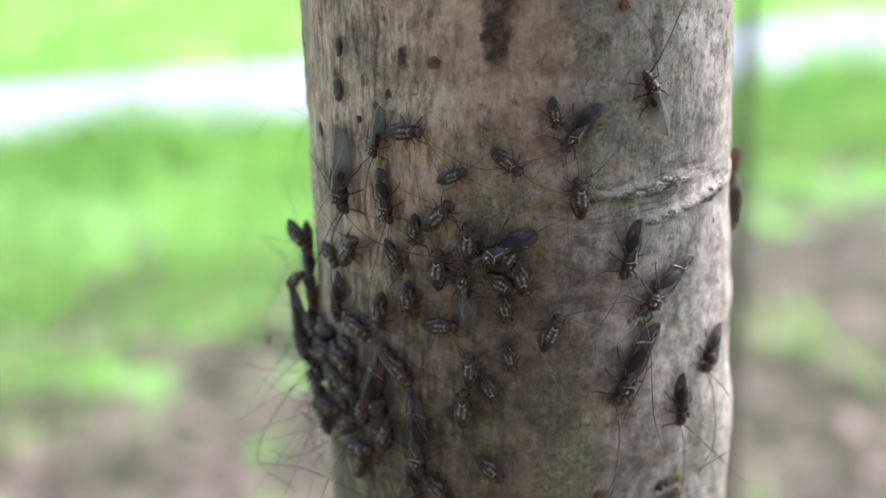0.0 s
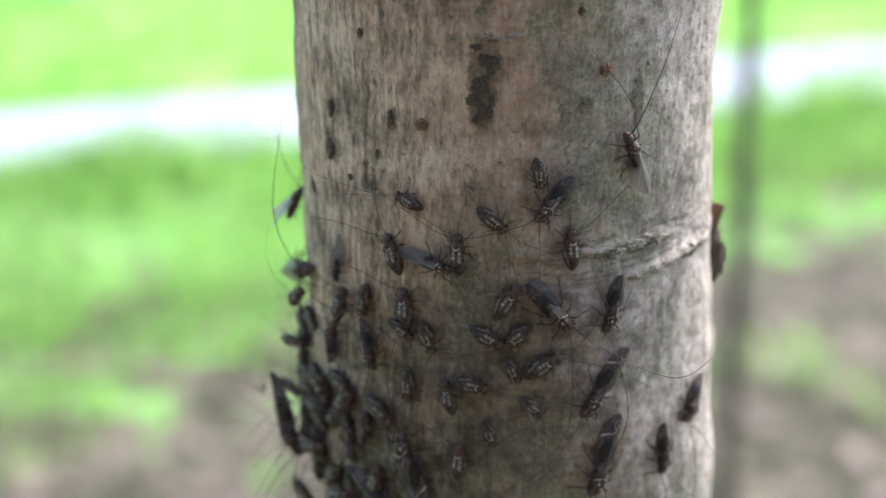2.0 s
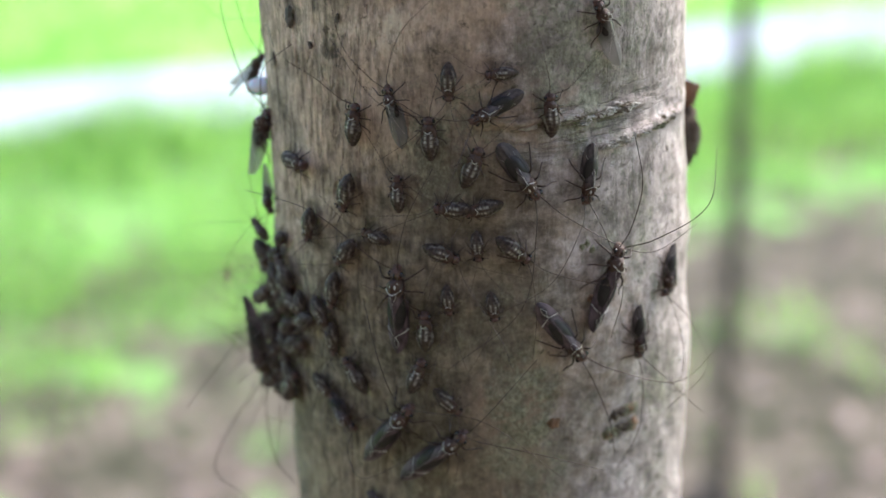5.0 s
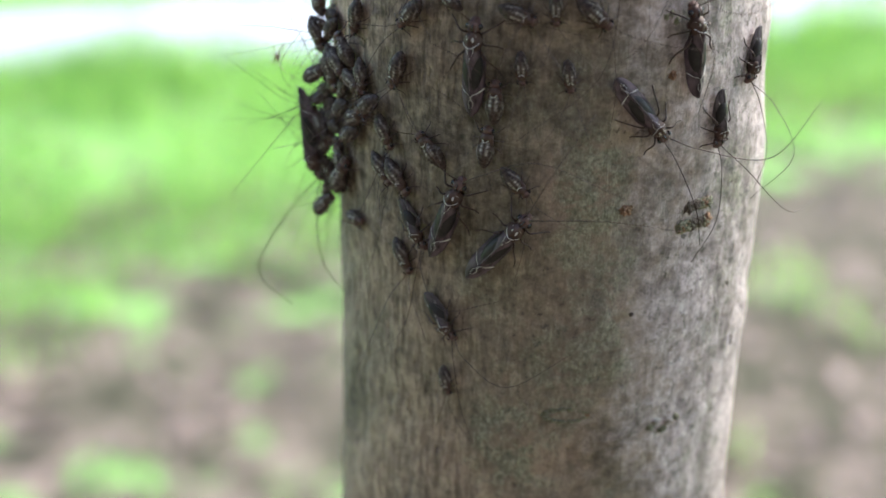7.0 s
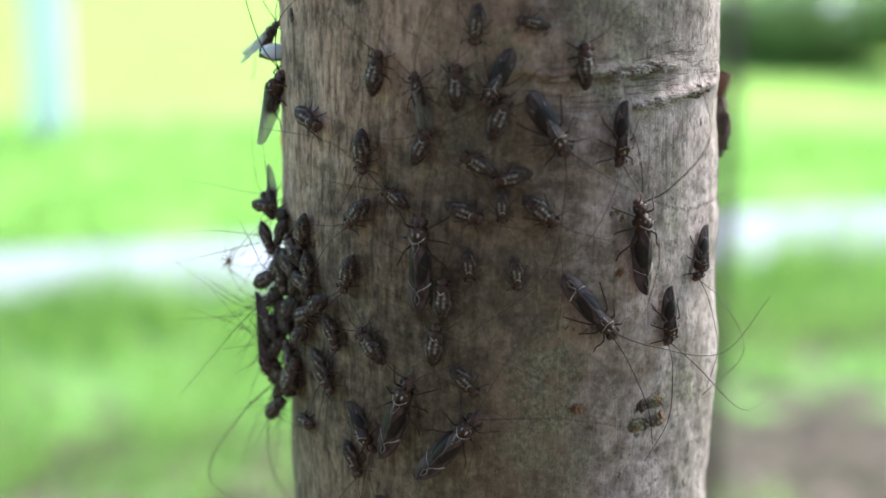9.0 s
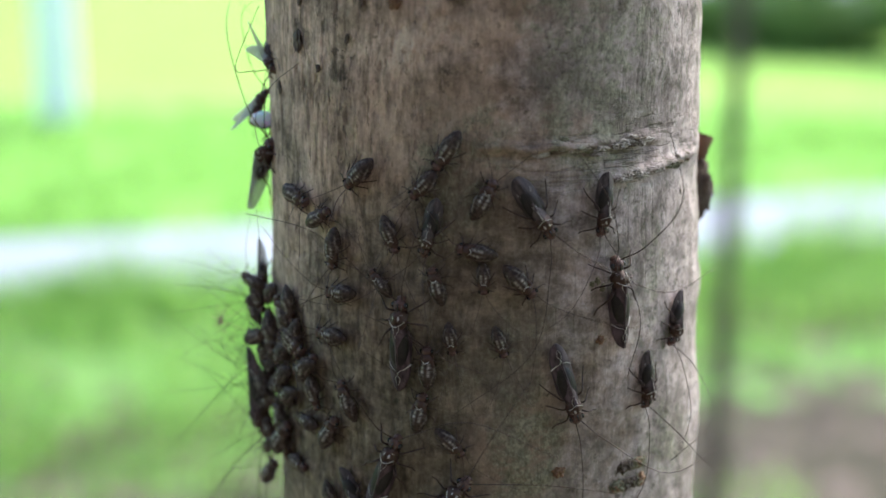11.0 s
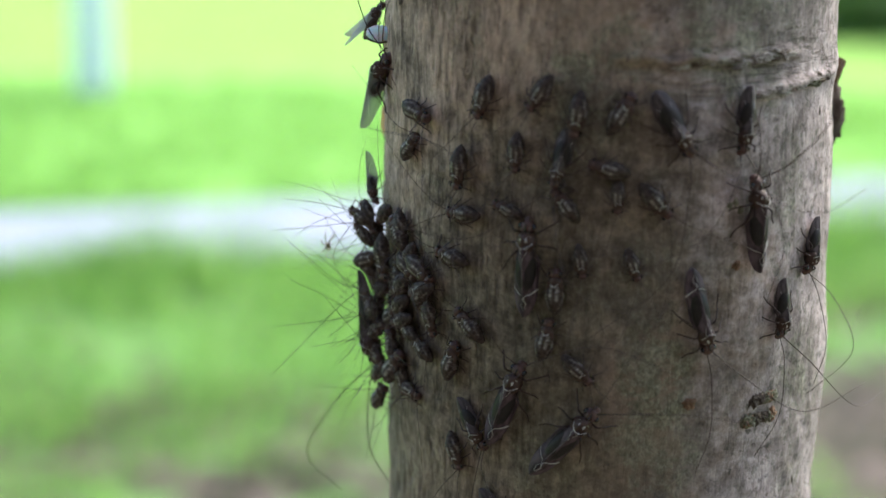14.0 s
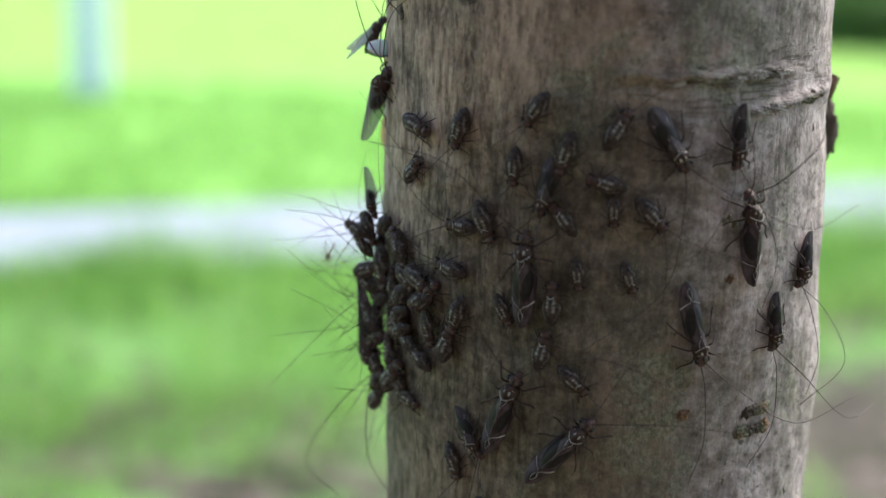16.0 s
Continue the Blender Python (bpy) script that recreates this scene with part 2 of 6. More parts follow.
    col = n.mix(n.math("MULTIPLY", fleck, 0.45), col, (0.050, 0.041, 0.034))
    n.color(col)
    height = n.math("ADD", n.math("ADD", n.math("MULTIPLY", mottle, 0.45), n.math("MULTIPLY", n.math("MULTIPLY", fibre, fibrous), 1.1)), n.math("ADD", n.math("MULTIPLY", grain, 0.35), n.math("MULTIPLY", crumb, 0.25)))
    height = n.math("SUBTRACT", height, n.math("ADD", n.math("MULTIPLY", dashes, 0.5), n.math("ADD", n.math("MULTIPLY", hair, 0.12), n.math("MULTIPLY", wrinkle, 0.6))))
    n.bump(height, 0.7, 0.00024)
    return n.mat


def wing_material(name, low, high, alpha=1.0):
    n = Nodes(name, 0.5, spec=0.18)
    vec = n.coords((1, 0.3, 1))
    vein = n.noise(vec, 2600, 3)
    n.color(n.ramp(vein, (0.35, low), (0.68, high)))
    n.bump(vein, 0.35, 0.00004)
    n.bsdf.inputs["Alpha"].default_value = alpha
    if alpha < 1.0:
        # thin wings let light through
        glow = n.node("ShaderNodeBsdfTranslucent", Color=(*[0.5 + 0.5 * v for v in high], 1))
        both = n.node("ShaderNodeMixShader", Fac=0.28)
        n.link(n.bsdf.outputs[0], both.inputs[1])
        n.link(glow.outputs[0], both.inputs[2])
        n.link(both.outputs[0], n.tree.nodes["Material Output"].inputs["Surface"])
    return n.mat


def stripe_material():
    """A brown-black abdomen with two broad cream bars in front, cut by dark rings, and a thin cream line round its sides."""
    n = Nodes("nymph_abdomen", 0.55, spec=0.2)
    vec = n.coords()
    x, y, z = n.axes(vec)
    grime = n.noise(vec, 3000, 3)
    ax = n.math("MULTIPLY", n.math("ABSOLUTE", x, 0), 1000.0)
    ym = n.math("MULTIPLY", y, 1000.0)

    def streak(place, sharp):
        return n.math("SUBTRACT", 1.15, n.math("MULTIPLY", n.math("ABSOLUTE", n.math("SUBTRACT", ax, place), 0), sharp), True)

    taper = n.math("SUBTRACT", 1.0, n.math("MULTIPLY", n.math("SUBTRACT", -0.35, ym, True), 0.62))
    ring = n.ramp(n.math("FRACT", n.math("MULTIPLY", ym, 3.6), 0), (0.10, 0.15), (0.28, 1.0))
    front = n.math("MULTIPLY", n.math("ADD", ym, 0.80), 1.6, True)
    bars = n.math("MULTIPLY", n.math("MULTIPLY", streak(0.22, 6.8), ring), front)
    side = n.math("MULTIPLY", streak(n.math("MULTIPLY", taper, 0.60), 13.0), n.math("MULTIPLY", n.math("ADD", ym, 1.45), 3.0, True))
    hoop = n.math("MULTIPLY", n.ramp(n.math("FRACT", n.math("MULTIPLY", ym, 3.6), 0), (0.52, 0.0), (0.62, 1.0), (0.80, 0.0)), streak(0.36, 3.2))
    pale = n.math("MULTIPLY", n.math("MAXIMUM", n.math("MAXIMUM", bars, n.math("MULTIPLY", hoop, 0.32)), n.math("MULTIPLY", side, 0.38)), n.ramp(grime, (0.34, 0.25), (0.62, 0.95)), True)
    dark = n.ramp(grime, (0.3, (0.024, 0.015, 0.012)), (0.7, (0.085, 0.054, 0.043)))
    cream = n.ramp(grime, (0.3, (0.24, 0.200, 0.165)), (0.7, (0.52, 0.465, 0.40)))
    n.color(n.mix(pale, dark, cream))
    n.bump(ring, 0.4, 0.00005)
    return n.mat


def ground_material():
    """Leaf litter and soil with grass coming through, a mown meadow further off with its sunlight in the colour."""
    n = Nodes("ground_cover", 0.95, spec=0.1)
    vec = n.coords()
    x, y, z = n.axes(vec)
    big, mid, fine = n.noise(vec, 0.9, 4, 0.55), n.noise(vec, 3.2, 4, 0.6), n.noise(vec, 40, 4, 0.6)
    soil = n.ramp(n.math("ADD", n.math("MULTIPLY", fine, 0.5), n.math("MULTIPLY", n.noise(n.coords((1, 1, 1), (3, 7, 0)), 8.0, 4, 0.6), 0.5)), (0.40, (0.014, 0.010, 0.008)), (0.51, (0.084, 0.062, 0.053)), (0.62, (0.280, 0.200, 0.182)))
    grass = n.ramp(fine, (0.3, (0.112, 0.245, 0.056)), (0.7, (0.245, 0.450, 0.128)))
    lawn = n.ramp(fine, (0.3, (0.20, 0.430, 0.085)), (0.7, (0.345, 0.660, 0.165)))
    grass = n.mix(n.ramp(n.math("SUBTRACT", n.math("SUBTRACT", y, n.math("MULTIPLY", x, 0.25)), 5.6), (0.0, 0.0), (0.9, 1.0)), grass, lawn)
    # the sunlit yellow of the far grass is put into this colour
    meadow = n.ramp(n.math("ADD", n.math("MULTIPLY", mid, 0.7), n.math("MULTIPLY", fine, 0.3)), (0.35, (0.23, 0.43, 0.085)), (0.65, (0.34, 0.55, 0.122)))
    # grass takes over towards the path
    reach = n.math("MULTIPLY", n.math("SUBTRACT", n.math("SUBTRACT", y, n.math("MULTIPLY", x, 0.50)), 3.20), 0.58)
    cover = n.math("ADD", reach, n.math("ADD", n.math("MULTIPLY", n.math("SUBTRACT", mid, 0.5), 3.0), n.math("ADD", n.math("MULTIPLY", n.math("SUBTRACT", big, 0.5), 2.2), n.math("MULTIPLY", n.math("SUBTRACT", n.noise(vec, 8.5, 3, 0.5), 0.5), 4.6))))
    # lawn all round, away from the trees
    off = n.math("ADD", n.math("POWER", x, 2.0), n.math("POWER", n.math("SUBTRACT", y, 2.0), 2.0))
    cover = n.math("MAXIMUM", cover, n.math("MULTIPLY", n.math("SUBTRACT", n.math("ADD", off, n.math("MULTIPLY", n.math("SUBTRACT", mid, 0.5), 16.0)), 15.0), 0.1))
    for px, py, rx, ry, much in ((-0.80, 3.95, 0.45, 0.36, 1.2), (1.05, 4.05, 0.38, 0.30, 1.3), (1.50, 5.30, 0.75, 0.26, 1.6), (-0.40, 3.00, 0.50, 0.30, 0.9), (0.85, 3.05, 0.50, 0.36, 1.0), (-1.05, 3.15, 0.30, 0.26, 0.8), (0.62, 2.75, 0.22, 0.20, 1.2)):
        away = n.math("ADD", n.math("POWER", n.math("MULTIPLY", n.math("SUBTRACT", x, px), 1 / rx), 2.0), n.math("POWER", n.math("MULTIPLY", n.math("SUBTRACT", y, py), 1 / ry), 2.0))
        cover = n.math("SUBTRACT", cover, n.math("MULTIPLY", n.math("SUBTRACT", 1.0, n.math("MULTIPLY", away, 0.5), True), much))
    col = n.mix(n.ramp(cover, (-1.0, 0.06), (0.75, 1.0)), soil, grass)
    far = n.math("ADD", n.math("MULTIPLY", n.math("SUBTRACT", y, 9.6), 0.9), n.math("MULTIPLY", n.math("SUBTRACT", mid, 0.5), 1.5))
    col = n.mix(n.ramp(far, (0.0, 0.0), (1.0, 1.0)), col, meadow)
    n.color(col)
    n.bump(fine, 0.6, 0.02)
    return n.mat


def blade_material(name, low, high, through_share=0.5):
    n = Nodes(name, 0.6, spec=0.3)
    g = n.tree.nodes.new("ShaderNodeNewGeometry")
    tone = n.ramp(g.outputs["Random Per Island"], (0.0, low), (1.0, high))
    n.color(tone)
    # thin blades let light through
    glow = n.node("ShaderNodeBsdfTranslucent")
    n.link(tone, glow.inputs["Color"])
    both = n.node("ShaderNodeMixShader", Fac=through_share)
    n.link(n.bsdf.outputs[0], both.inputs[1])
    n.link(glow.outputs[0], both.inputs[2])
    n.link(both.outputs[0], n.tree.nodes["Material Output"].inputs["Surface"])
    return n.mat


BARK = bark_material()
WING = wing_material("dark_wing", (0.036, 0.024, 0.026), (0.150, 0.104, 0.112))
CLEAR = wing_material("clear_wing", (0.30, 0.30, 0.31), (0.60, 0.60, 0.61), 0.5)
BROWN = speckled("brown_chitin", (0.026, 0.014, 0.010), (0.105, 0.056, 0.040), 1800, 0.5, 0.3)
BLACK = speckled("black_chitin", (0.009, 0.007, 0.006), (0.036, 0.027, 0.023), 1800, 0.5, 0.3)
LEG = speckled("leg_chitin", (0.022, 0.012, 0.009), (0.090, 0.050, 0.037), 2500, 0.5, 0.4)
HEAD = speckled("red_brown_chitin", (0.030, 0.014, 0.011), (0.170, 0.090, 0.072), 2600, 0.5, 0.35)
GREY_LINE = speckled("dull_line", (0.10, 0.085, 0.075), (0.24, 0.21, 0.19), 2500, 0.6, 0.3)
CREAM = speckled("cream_mark", (0.42, 0.38, 0.33), (0.72, 0.68, 0.61), 2500, 0.5, 0.4)
EYE = speckled("eye", (0.008, 0.006, 0.006), (0.020, 0.014, 0.014), 3000, 0.15, 0.6)
STRIPED = stripe_material()
ORANGE = speckled("lenticel", (0.11, 0.058, 0.034), (0.44, 0.265, 0.170), 1500, 0.8, 0.2, 0.8, 0.0002)
DARK_BARK = speckled("dark_scab", (0.050, 0.037, 0.029), (0.200, 0.152, 0.122), 1300, 0.8, 0.3, 0.9, 0.0002)
PALE_BARK = speckled("pale_callus", (0.22, 0.19, 0.165), (0.60, 0.54, 0.50), 700, 0.8, 0.3, 0.9, 0.0002)
LICHEN = speckled("lichen", (0.10, 0.100, 0.060), (0.33, 0.305, 0.215), 800, 0.9, 0.2, 0.9, 0.0002)
SCALE_BROWN = speckled("bud_scale", (0.050, 0.026, 0.018), (0.24, 0.125, 0.080), 500, 0.7, 0.3, 0.7, 0.0002)
GLINT_WHITE = speckled("glint_oval", (0.78, 0.78, 0.82), (0.92, 0.92, 0.94), 900, 0.25, 0.6)
# strong scattering keeps the oval white on its unlit side
for socket, value in (("Subsurface Weight", 0.9), ("Subsurface Scale", 0.0012)):
    GLINT_WHITE.node_tree.nodes["Principled BSDF"].inputs[socket].default_value = value
AMBER = wing_material("amber_glow", (0.80, 0.30, 0.08), (0.90, 0.55, 0.22), 0.75)
TAN = speckled("shed_skin", (0.25, 0.18, 0.10), (0.55, 0.45, 0.30), 1500, 0.6, 0.3)
GROUND = ground_material()
PATH_STONE = speckled("pale_concrete", (0.295, 0.31, 0.35), (0.39, 0.405, 0.455), 2.0, 0.9, 0.2, 0.3, 0.004)
GRASS = blade_material("grass_blade", (0.130, 0.275, 0.050), (0.395, 0.650, 0.175), 0.55)
LITTER = blade_material("dead_leaf", (0.06, 0.038, 0.030), (0.30, 0.210, 0.185), 0.15)
LEAF = blade_material("shrub_leaf", (0.060, 0.130, 0.034), (0.190, 0.320, 0.095))
SAPLING = speckled("sapling_bark", (0.060, 0.046, 0.034), (0.150, 0.118, 0.090), 30, 0.9, 0.2, 0.6, 0.004, (1, 1, 0.2))
WHITE_PAINT = speckled("white_paint", (0.80, 0.81, 0.84), (0.88, 0.89, 0.91), 4, 0.5, 0.4, 0.2, 0.001)
SHADE_WALL = speckled("shade_wall_dark", (0.075, 0.068, 0.060), (0.125, 0.115, 0.104), 3, 0.9, 0.2, 0.4, 0.004)


# ---- building helpers ----
def mesh_of(name, bm, material, smooth=True):
    me = bpy.data.meshes.new(name)
    bm.to_mesh(me)
    bm.free()
    me.materials.append(material)
    if smooth:
        me.polygons.foreach_set("use_smooth", [True] * len(me.polygons))
    return me


def part(name, bm, material, parent, label="", smooth=True):
    ob = new(name, mesh_of(name, bm, material, smooth))
    ob.parent = parent
    return tagged(ob, label)


def empty(name):
    ob = new(name)
    ob.empty_display_size = 0.002
    return ob


def blob(center, radii, rough=0.0, seg=16, rings=10, seed=0.0, unit=MM):
    """An egg-shaped lump, uneven by the share 'rough'."""
    bm = bmesh.new()
    bmesh.ops.create_uvsphere(bm, u_segments=seg, v_segments=rings, radius=1.0)
    for v in bm.verts:
        k = 1.0 + rough * (noise.noise(v.co * 2.3 + Vector((seed, seed * 0.7, 3.1))) + 0.5 * noise.noise(v.co * 5.1 + Vector((1.0, seed, 0))) + 0.3 * noise.noise(v.co * 9.7 + Vector((seed, 2.0, 0))))
        v.co = Vector([(c + r * k * p) * unit for c, r, p in zip(center, radii, v.co)])
    return bm


def turned_poles(bm):
    """Turns a lump so that its rings run round its length."""
    lo, hi = [Vector([f(v.co[k] for v in bm.verts) for k in range(3)]) for f in (min, max)]
    mid, half = (lo + hi) / 2, (hi - lo) / 2
    for v in bm.verts:
        u = Vector([(v.co[k] - mid[k]) / half[k] for k in range(3)])
        v.co = Vector((mid.x + u.x * half.x, mid.y - u.z * half.y, mid.z + u.y * half.z))
    return bm


def add_tube(bm, points, r0, r1, sides=6, unit=MM):
    """A round rod along points, tapering from r0 to r1, with closed ends."""
    pts = [Vector(p) for p in points]
    rings = []
    for i, p in enumerate(pts):
        way = (pts[min(i + 1, len(pts) - 1)] - pts[max(i - 1, 0)]).normalized()
        a = way.cross(Vector((0.31, 0.22, 0.92))).normalized()
        b = way.cross(a)
        r = r0 + (r1 - r0) * i / (len(pts) - 1)
        rings.append([bm.verts.new((p + (a * math.cos(u) + b * math.sin(u)) * r) * unit) for u in [2 * math.pi * k / sides for k in range(sides)]])
    for lo, hi in zip(rings, rings[1:]):
        for k in range(sides):
            bm.faces.new((lo[k], lo[(k + 1) % sides], hi[(k + 1) % sides], hi[k]))
    bm.faces.new(rings[0][::-1])
    bm.faces.new(rings[-1])
    return bm


def tube(points, r0, r1, sides=6, unit=MM):
    return add_tube(bmesh.new(), points, r0, r1, sides, unit)


def bow(points, n=10):
    """A smooth line of n points through a few given ones."""
    p = [Vector(q) for q in points]
    p = [2 * p[0] - p[1]] + p + [2 * p[-1] - p[-2]]
    out = []
    for i in range(1, len(p) - 2):
        for k in range(n):
            t = k / n
            a, b, c, d = p[i - 1:i + 3]
            out.append(0.5 * (2 * b + (c - a) * t + (2 * a - 5 * b + 4 * c - d) * t * t + (3 * b - a - 3 * c + d) * t ** 3))
    return out + [p[-2]]


# ---- the trunk ----
def trunk_axis(z):
    u = np.clip(z, -0.046, 0.034) / 0.05
    return MM * (-1.639 * u + 0.567 * u ** 2 + 3.118 * u ** 3 + 1.080 * u ** 4)


def trunk_radius(z):
    u = np.clip(z, -0.046, 0.032) / 0.05
    return 0.0175 + MM * (-0.805 * u - 0.805 * u ** 2 + 3.267 * u ** 3 + 3.196 * u ** 4)


def lattice(u, v, period, seed):
    """Smooth random values on a lattice, which close up after 'period' cells of u."""
    rng = np.random.default_rng(seed)
    table = rng.random((period, 4096))
    iu, iv = np.floor(u).astype(int), np.floor(v).astype(int)
    fu, fv = u - iu, v - iv
    fu, fv = fu * fu * (3 - 2 * fu), fv * fv * (3 - 2 * fv)
    a, b, c, d = iu % period, (iu + 1) % period, iv % 4096, (iv + 1) % 4096
    return (table[a, c] * (1 - fu) + table[b, c] * fu) * (1 - fv) + (table[a, d] * (1 - fu) + table[b, d] * fu) * fv


def hump(th, z, t0, z0, wt, wz):
    """A smooth swelling of the bark at (t0 degrees, z0 mm)."""
    dt = (np.degrees(th) - t0 + 180) % 360 - 180
    return np.exp(-(dt / wt) ** 2 - ((z / MM - z0) / wz) ** 2)


def relief(th, z):
    """How far the bark stands out at each place, in metres."""
    turn = th / (2 * math.pi)
    wood = 0.5 * lattice(turn * 330, z / 0.0011, 330, 1) + 0.3 * lattice(turn * 150, z / 0.0019, 150, 2) + 0.2 * lattice(turn * 520, z / 0.0009, 520, 3)
    cracks = np.clip((0.40 - wood) * 6.0, 0, 1)
    crusty = np.clip(lattice(turn * 9 + 0.37, z / 0.012, 9, 4) * 1.6 - 0.35, 0, 1)
    calm = 1 - 0.8 * np.clip((np.degrees(th) + 45) / 60, 0, 1)
    d = -0.00014 * cracks * (1 - 0.6 * crusty) * calm
    d += 0.00030 * (lattice(turn * 22, z / 0.005, 22, 5) - 0.5) + 0.00012 * (lattice(turn * 70, z / 0.0016, 70, 6) - 0.5)
    d += 0.00013 * (0.3 + crusty) * (lattice(turn * 210, z / 0.0005, 210, 7) - 0.4)
    # folds round the old branch scar
    for t in range(0, 46, 3):
        d += 0.00028 * hump(th, z, t, 8.75 + 0.25 * math.sin(t * 0.5), 2.4, 0.26) - 0.00024 * hump(th, z, t, 8.10 + 0.2 * math.sin(t * 0.5), 2.4, 0.22)
    for k in range(13):
        t = 31 + k * 2.7
        d += 0.00034 * hump(th, z, t, 6.15 + 0.055 * k * (1.6 - 0.05 * k), 2.2, 0.32)
    d += 0.00045 * hump(th, z, 68, 7.0, 7.0, 1.6) + 0.00035 * hump(th, z, 78, -17.0, 9, 5.0) + 0.0006 * hump(th, z, 92, -5.2, 9.0, 2.2)
    d += 0.00012 * hump(th, z, 10, 5.3, 14, 0.25)
    for t in range(-72, -16, 4):
        d -= 0.00011 * hump(th, z, t, -0.9 + 0.022 * (t + 51), 3.0, 0.11)
    return d


def trunk_mesh():
    n = 420
    z = np.concatenate([np.linspace(GROUND_Z - 0.05, -0.06, 46), np.arange(-0.0575, 0.052, 0.00026), np.linspace(0.055, 1.25, 34)])
    th = np.linspace(-math.pi, math.pi, n, endpoint=False)
    T, Z = np.meshgrid(th, z)
    flare = 0.010 * np.exp((GROUND_Z - Z) / 0.08) - 0.0045 * np.clip((Z - 0.06) / 1.2, 0, 1)
    r = trunk_radius(Z) + relief(T, Z) + flare
    verts = np.stack([trunk_axis(Z) + r * np.sin(T), -r * np.cos(T), Z], -1).reshape(-1, 3)
    i, j = np.meshgrid(np.arange(len(z) - 1), np.arange(n), indexing="ij")
    k = (j + 1) % n
    faces = np.stack([i * n + j, i * n + k, (i + 1) * n + k, (i + 1) * n + j], -1).reshape(-1, 4)
    me = bpy.data.meshes.new("trunk")
    me.vertices.add(len(verts))
    me.vertices.foreach_set("co", verts.ravel())
    me.loops.add(faces.size)
    me.loops.foreach_set("vertex_index", faces.ravel().astype(np.int32))
    me.polygons.add(len(faces))
    me.polygons.foreach_set("loop_start", np.arange(0, faces.size, 4, dtype=np.int32))
    me.polygons.foreach_set("use_smooth", np.ones(len(faces), bool))
    me.update(calc_edges=True)
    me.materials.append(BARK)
    return me


def on_bark(theta, z, heading=90.0, lift=0.0, tilt=0.0):
    """The pose of a thing that sits on the bark: degrees round the trunk, millimetres up, degrees of its heading."""
    t, h, zz = radians(theta), radians(heading), z * MM
    r = float(trunk_radius(zz)) + lift * MM
    place = Vector((math.sin(t), -math.cos(t), 0)) * r
    # those that climb over the backs of others lean off the bark
    t += radians(26.0 * min(lift, 1.5) * max(0.0, min(1.0, theta + 79.9))) if theta < -60 else 0.0
    out, along, up = Vector((math.sin(t), -math.cos(t), 0)), Vector((math.cos(t), math.sin(t), 0)), Vector((0, 0, 1))
    fwd = along * math.cos(h) + up * math.sin(h)
    side = fwd.cross(out)
    m = Matrix((side, fwd, out)).transposed().to_4x4()
    m.translation = Vector((float(trunk_axis(zz)), 0, zz)) + place
    return m @ Matrix.Rotation(radians(-tilt), 4, "X")


tree = tagged(empty("young_tree"), "young tree with grey-brown algae-stained bark beside a lawn", "tree")
tree.location = (0, 0, GROUND_Z)
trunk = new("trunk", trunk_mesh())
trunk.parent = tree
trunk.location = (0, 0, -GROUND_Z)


def wart(name, theta, z, size, material, label="", rough=0.45, seed=0.0, lift=0.0):
    """A lump that has grown on the bark."""
    ob = part(name, blob((0, 0, 0), size, rough, 28, 16, seed), material, tree, label)
    ob.matrix_basis = Matrix.Translation((0, 0, -GROUND_Z)) @ on_bark(theta, z, lift=lift)
    return ob


for k, (theta, z, a, b) in enumerate(((-22.9, 18.8, 0.62, 0.60), (22.9, 22.8, 0.66, 0.62), (15.8, -15.9, 0.62, 0.58), (27.2, -5.9, 0.42, 0.42), (-20, 31, 0.6, 0.6))):
    wart("lenticel", theta, z, (a * 0.75, b * 0.72, 0.26), ORANGE, "orange-brown corky bark lump", 0.7, k * 1.7)
for k, (theta, z, a, b) in enumerate(((-53.3, 18.7, 0.42, 0.75), (-54.5, 15.4, 0.70, 0.95), (-65.4, 11.5, 0.50, 0.55), (-40.5, 25.2, 0.30, 0.42), (-31.6, 19.0, 0.34, 0.62),
                                      (-46, 13.6, 0.30, 0.35), (-83, 16.5, 0.40, 0.5), (-82, 12.6, 0.35, 0.45), (-83, 22.0, 0.4, 0.6), (15.5, 20.4, 0.45, 0.42), (57.9, 4.0, 0.28, 0.34),
                                      (59.2, -30.2, 0.26, 0.55), (52.3, -24.4, 0.24, 0.40), (15.6, 27.3, 0.36, 0.36), (-36, 16.0, 0.25, 0.4), (66, -28, 0.3, 0.4), (19, -24.6, 0.22, 0.22))):
    wart("bark_scab", theta, z, (a * 0.70, b * 0.82, 0.08), DARK_BARK, "dark brown scab on the bark", 0.75, k * 2.3)
chance = random.Random(17)
for k in range(22):
    wart("scar_lump", -7.0 - 1.6 * k / 21 + chance.gauss(0, 1.3), 24.9 - 5.6 * k / 21 + chance.gauss(0, 0.25), (chance.uniform(0.22, 0.50), chance.uniform(0.22, 0.48), chance.uniform(0.10, 0.20)), DARK_BARK, "dark warty scar tissue", 0.5, k * 1.3)
for k in range(5):
    wart("scar_rim", -10.5 + k * 2.6, 25.5 + 0.22 * math.sin(k * 2.0), (0.42, 0.14, 0.20), ORANGE if k == 2 else PALE_BARK, "curled pale bark rim", 0.6, k * 0.9)
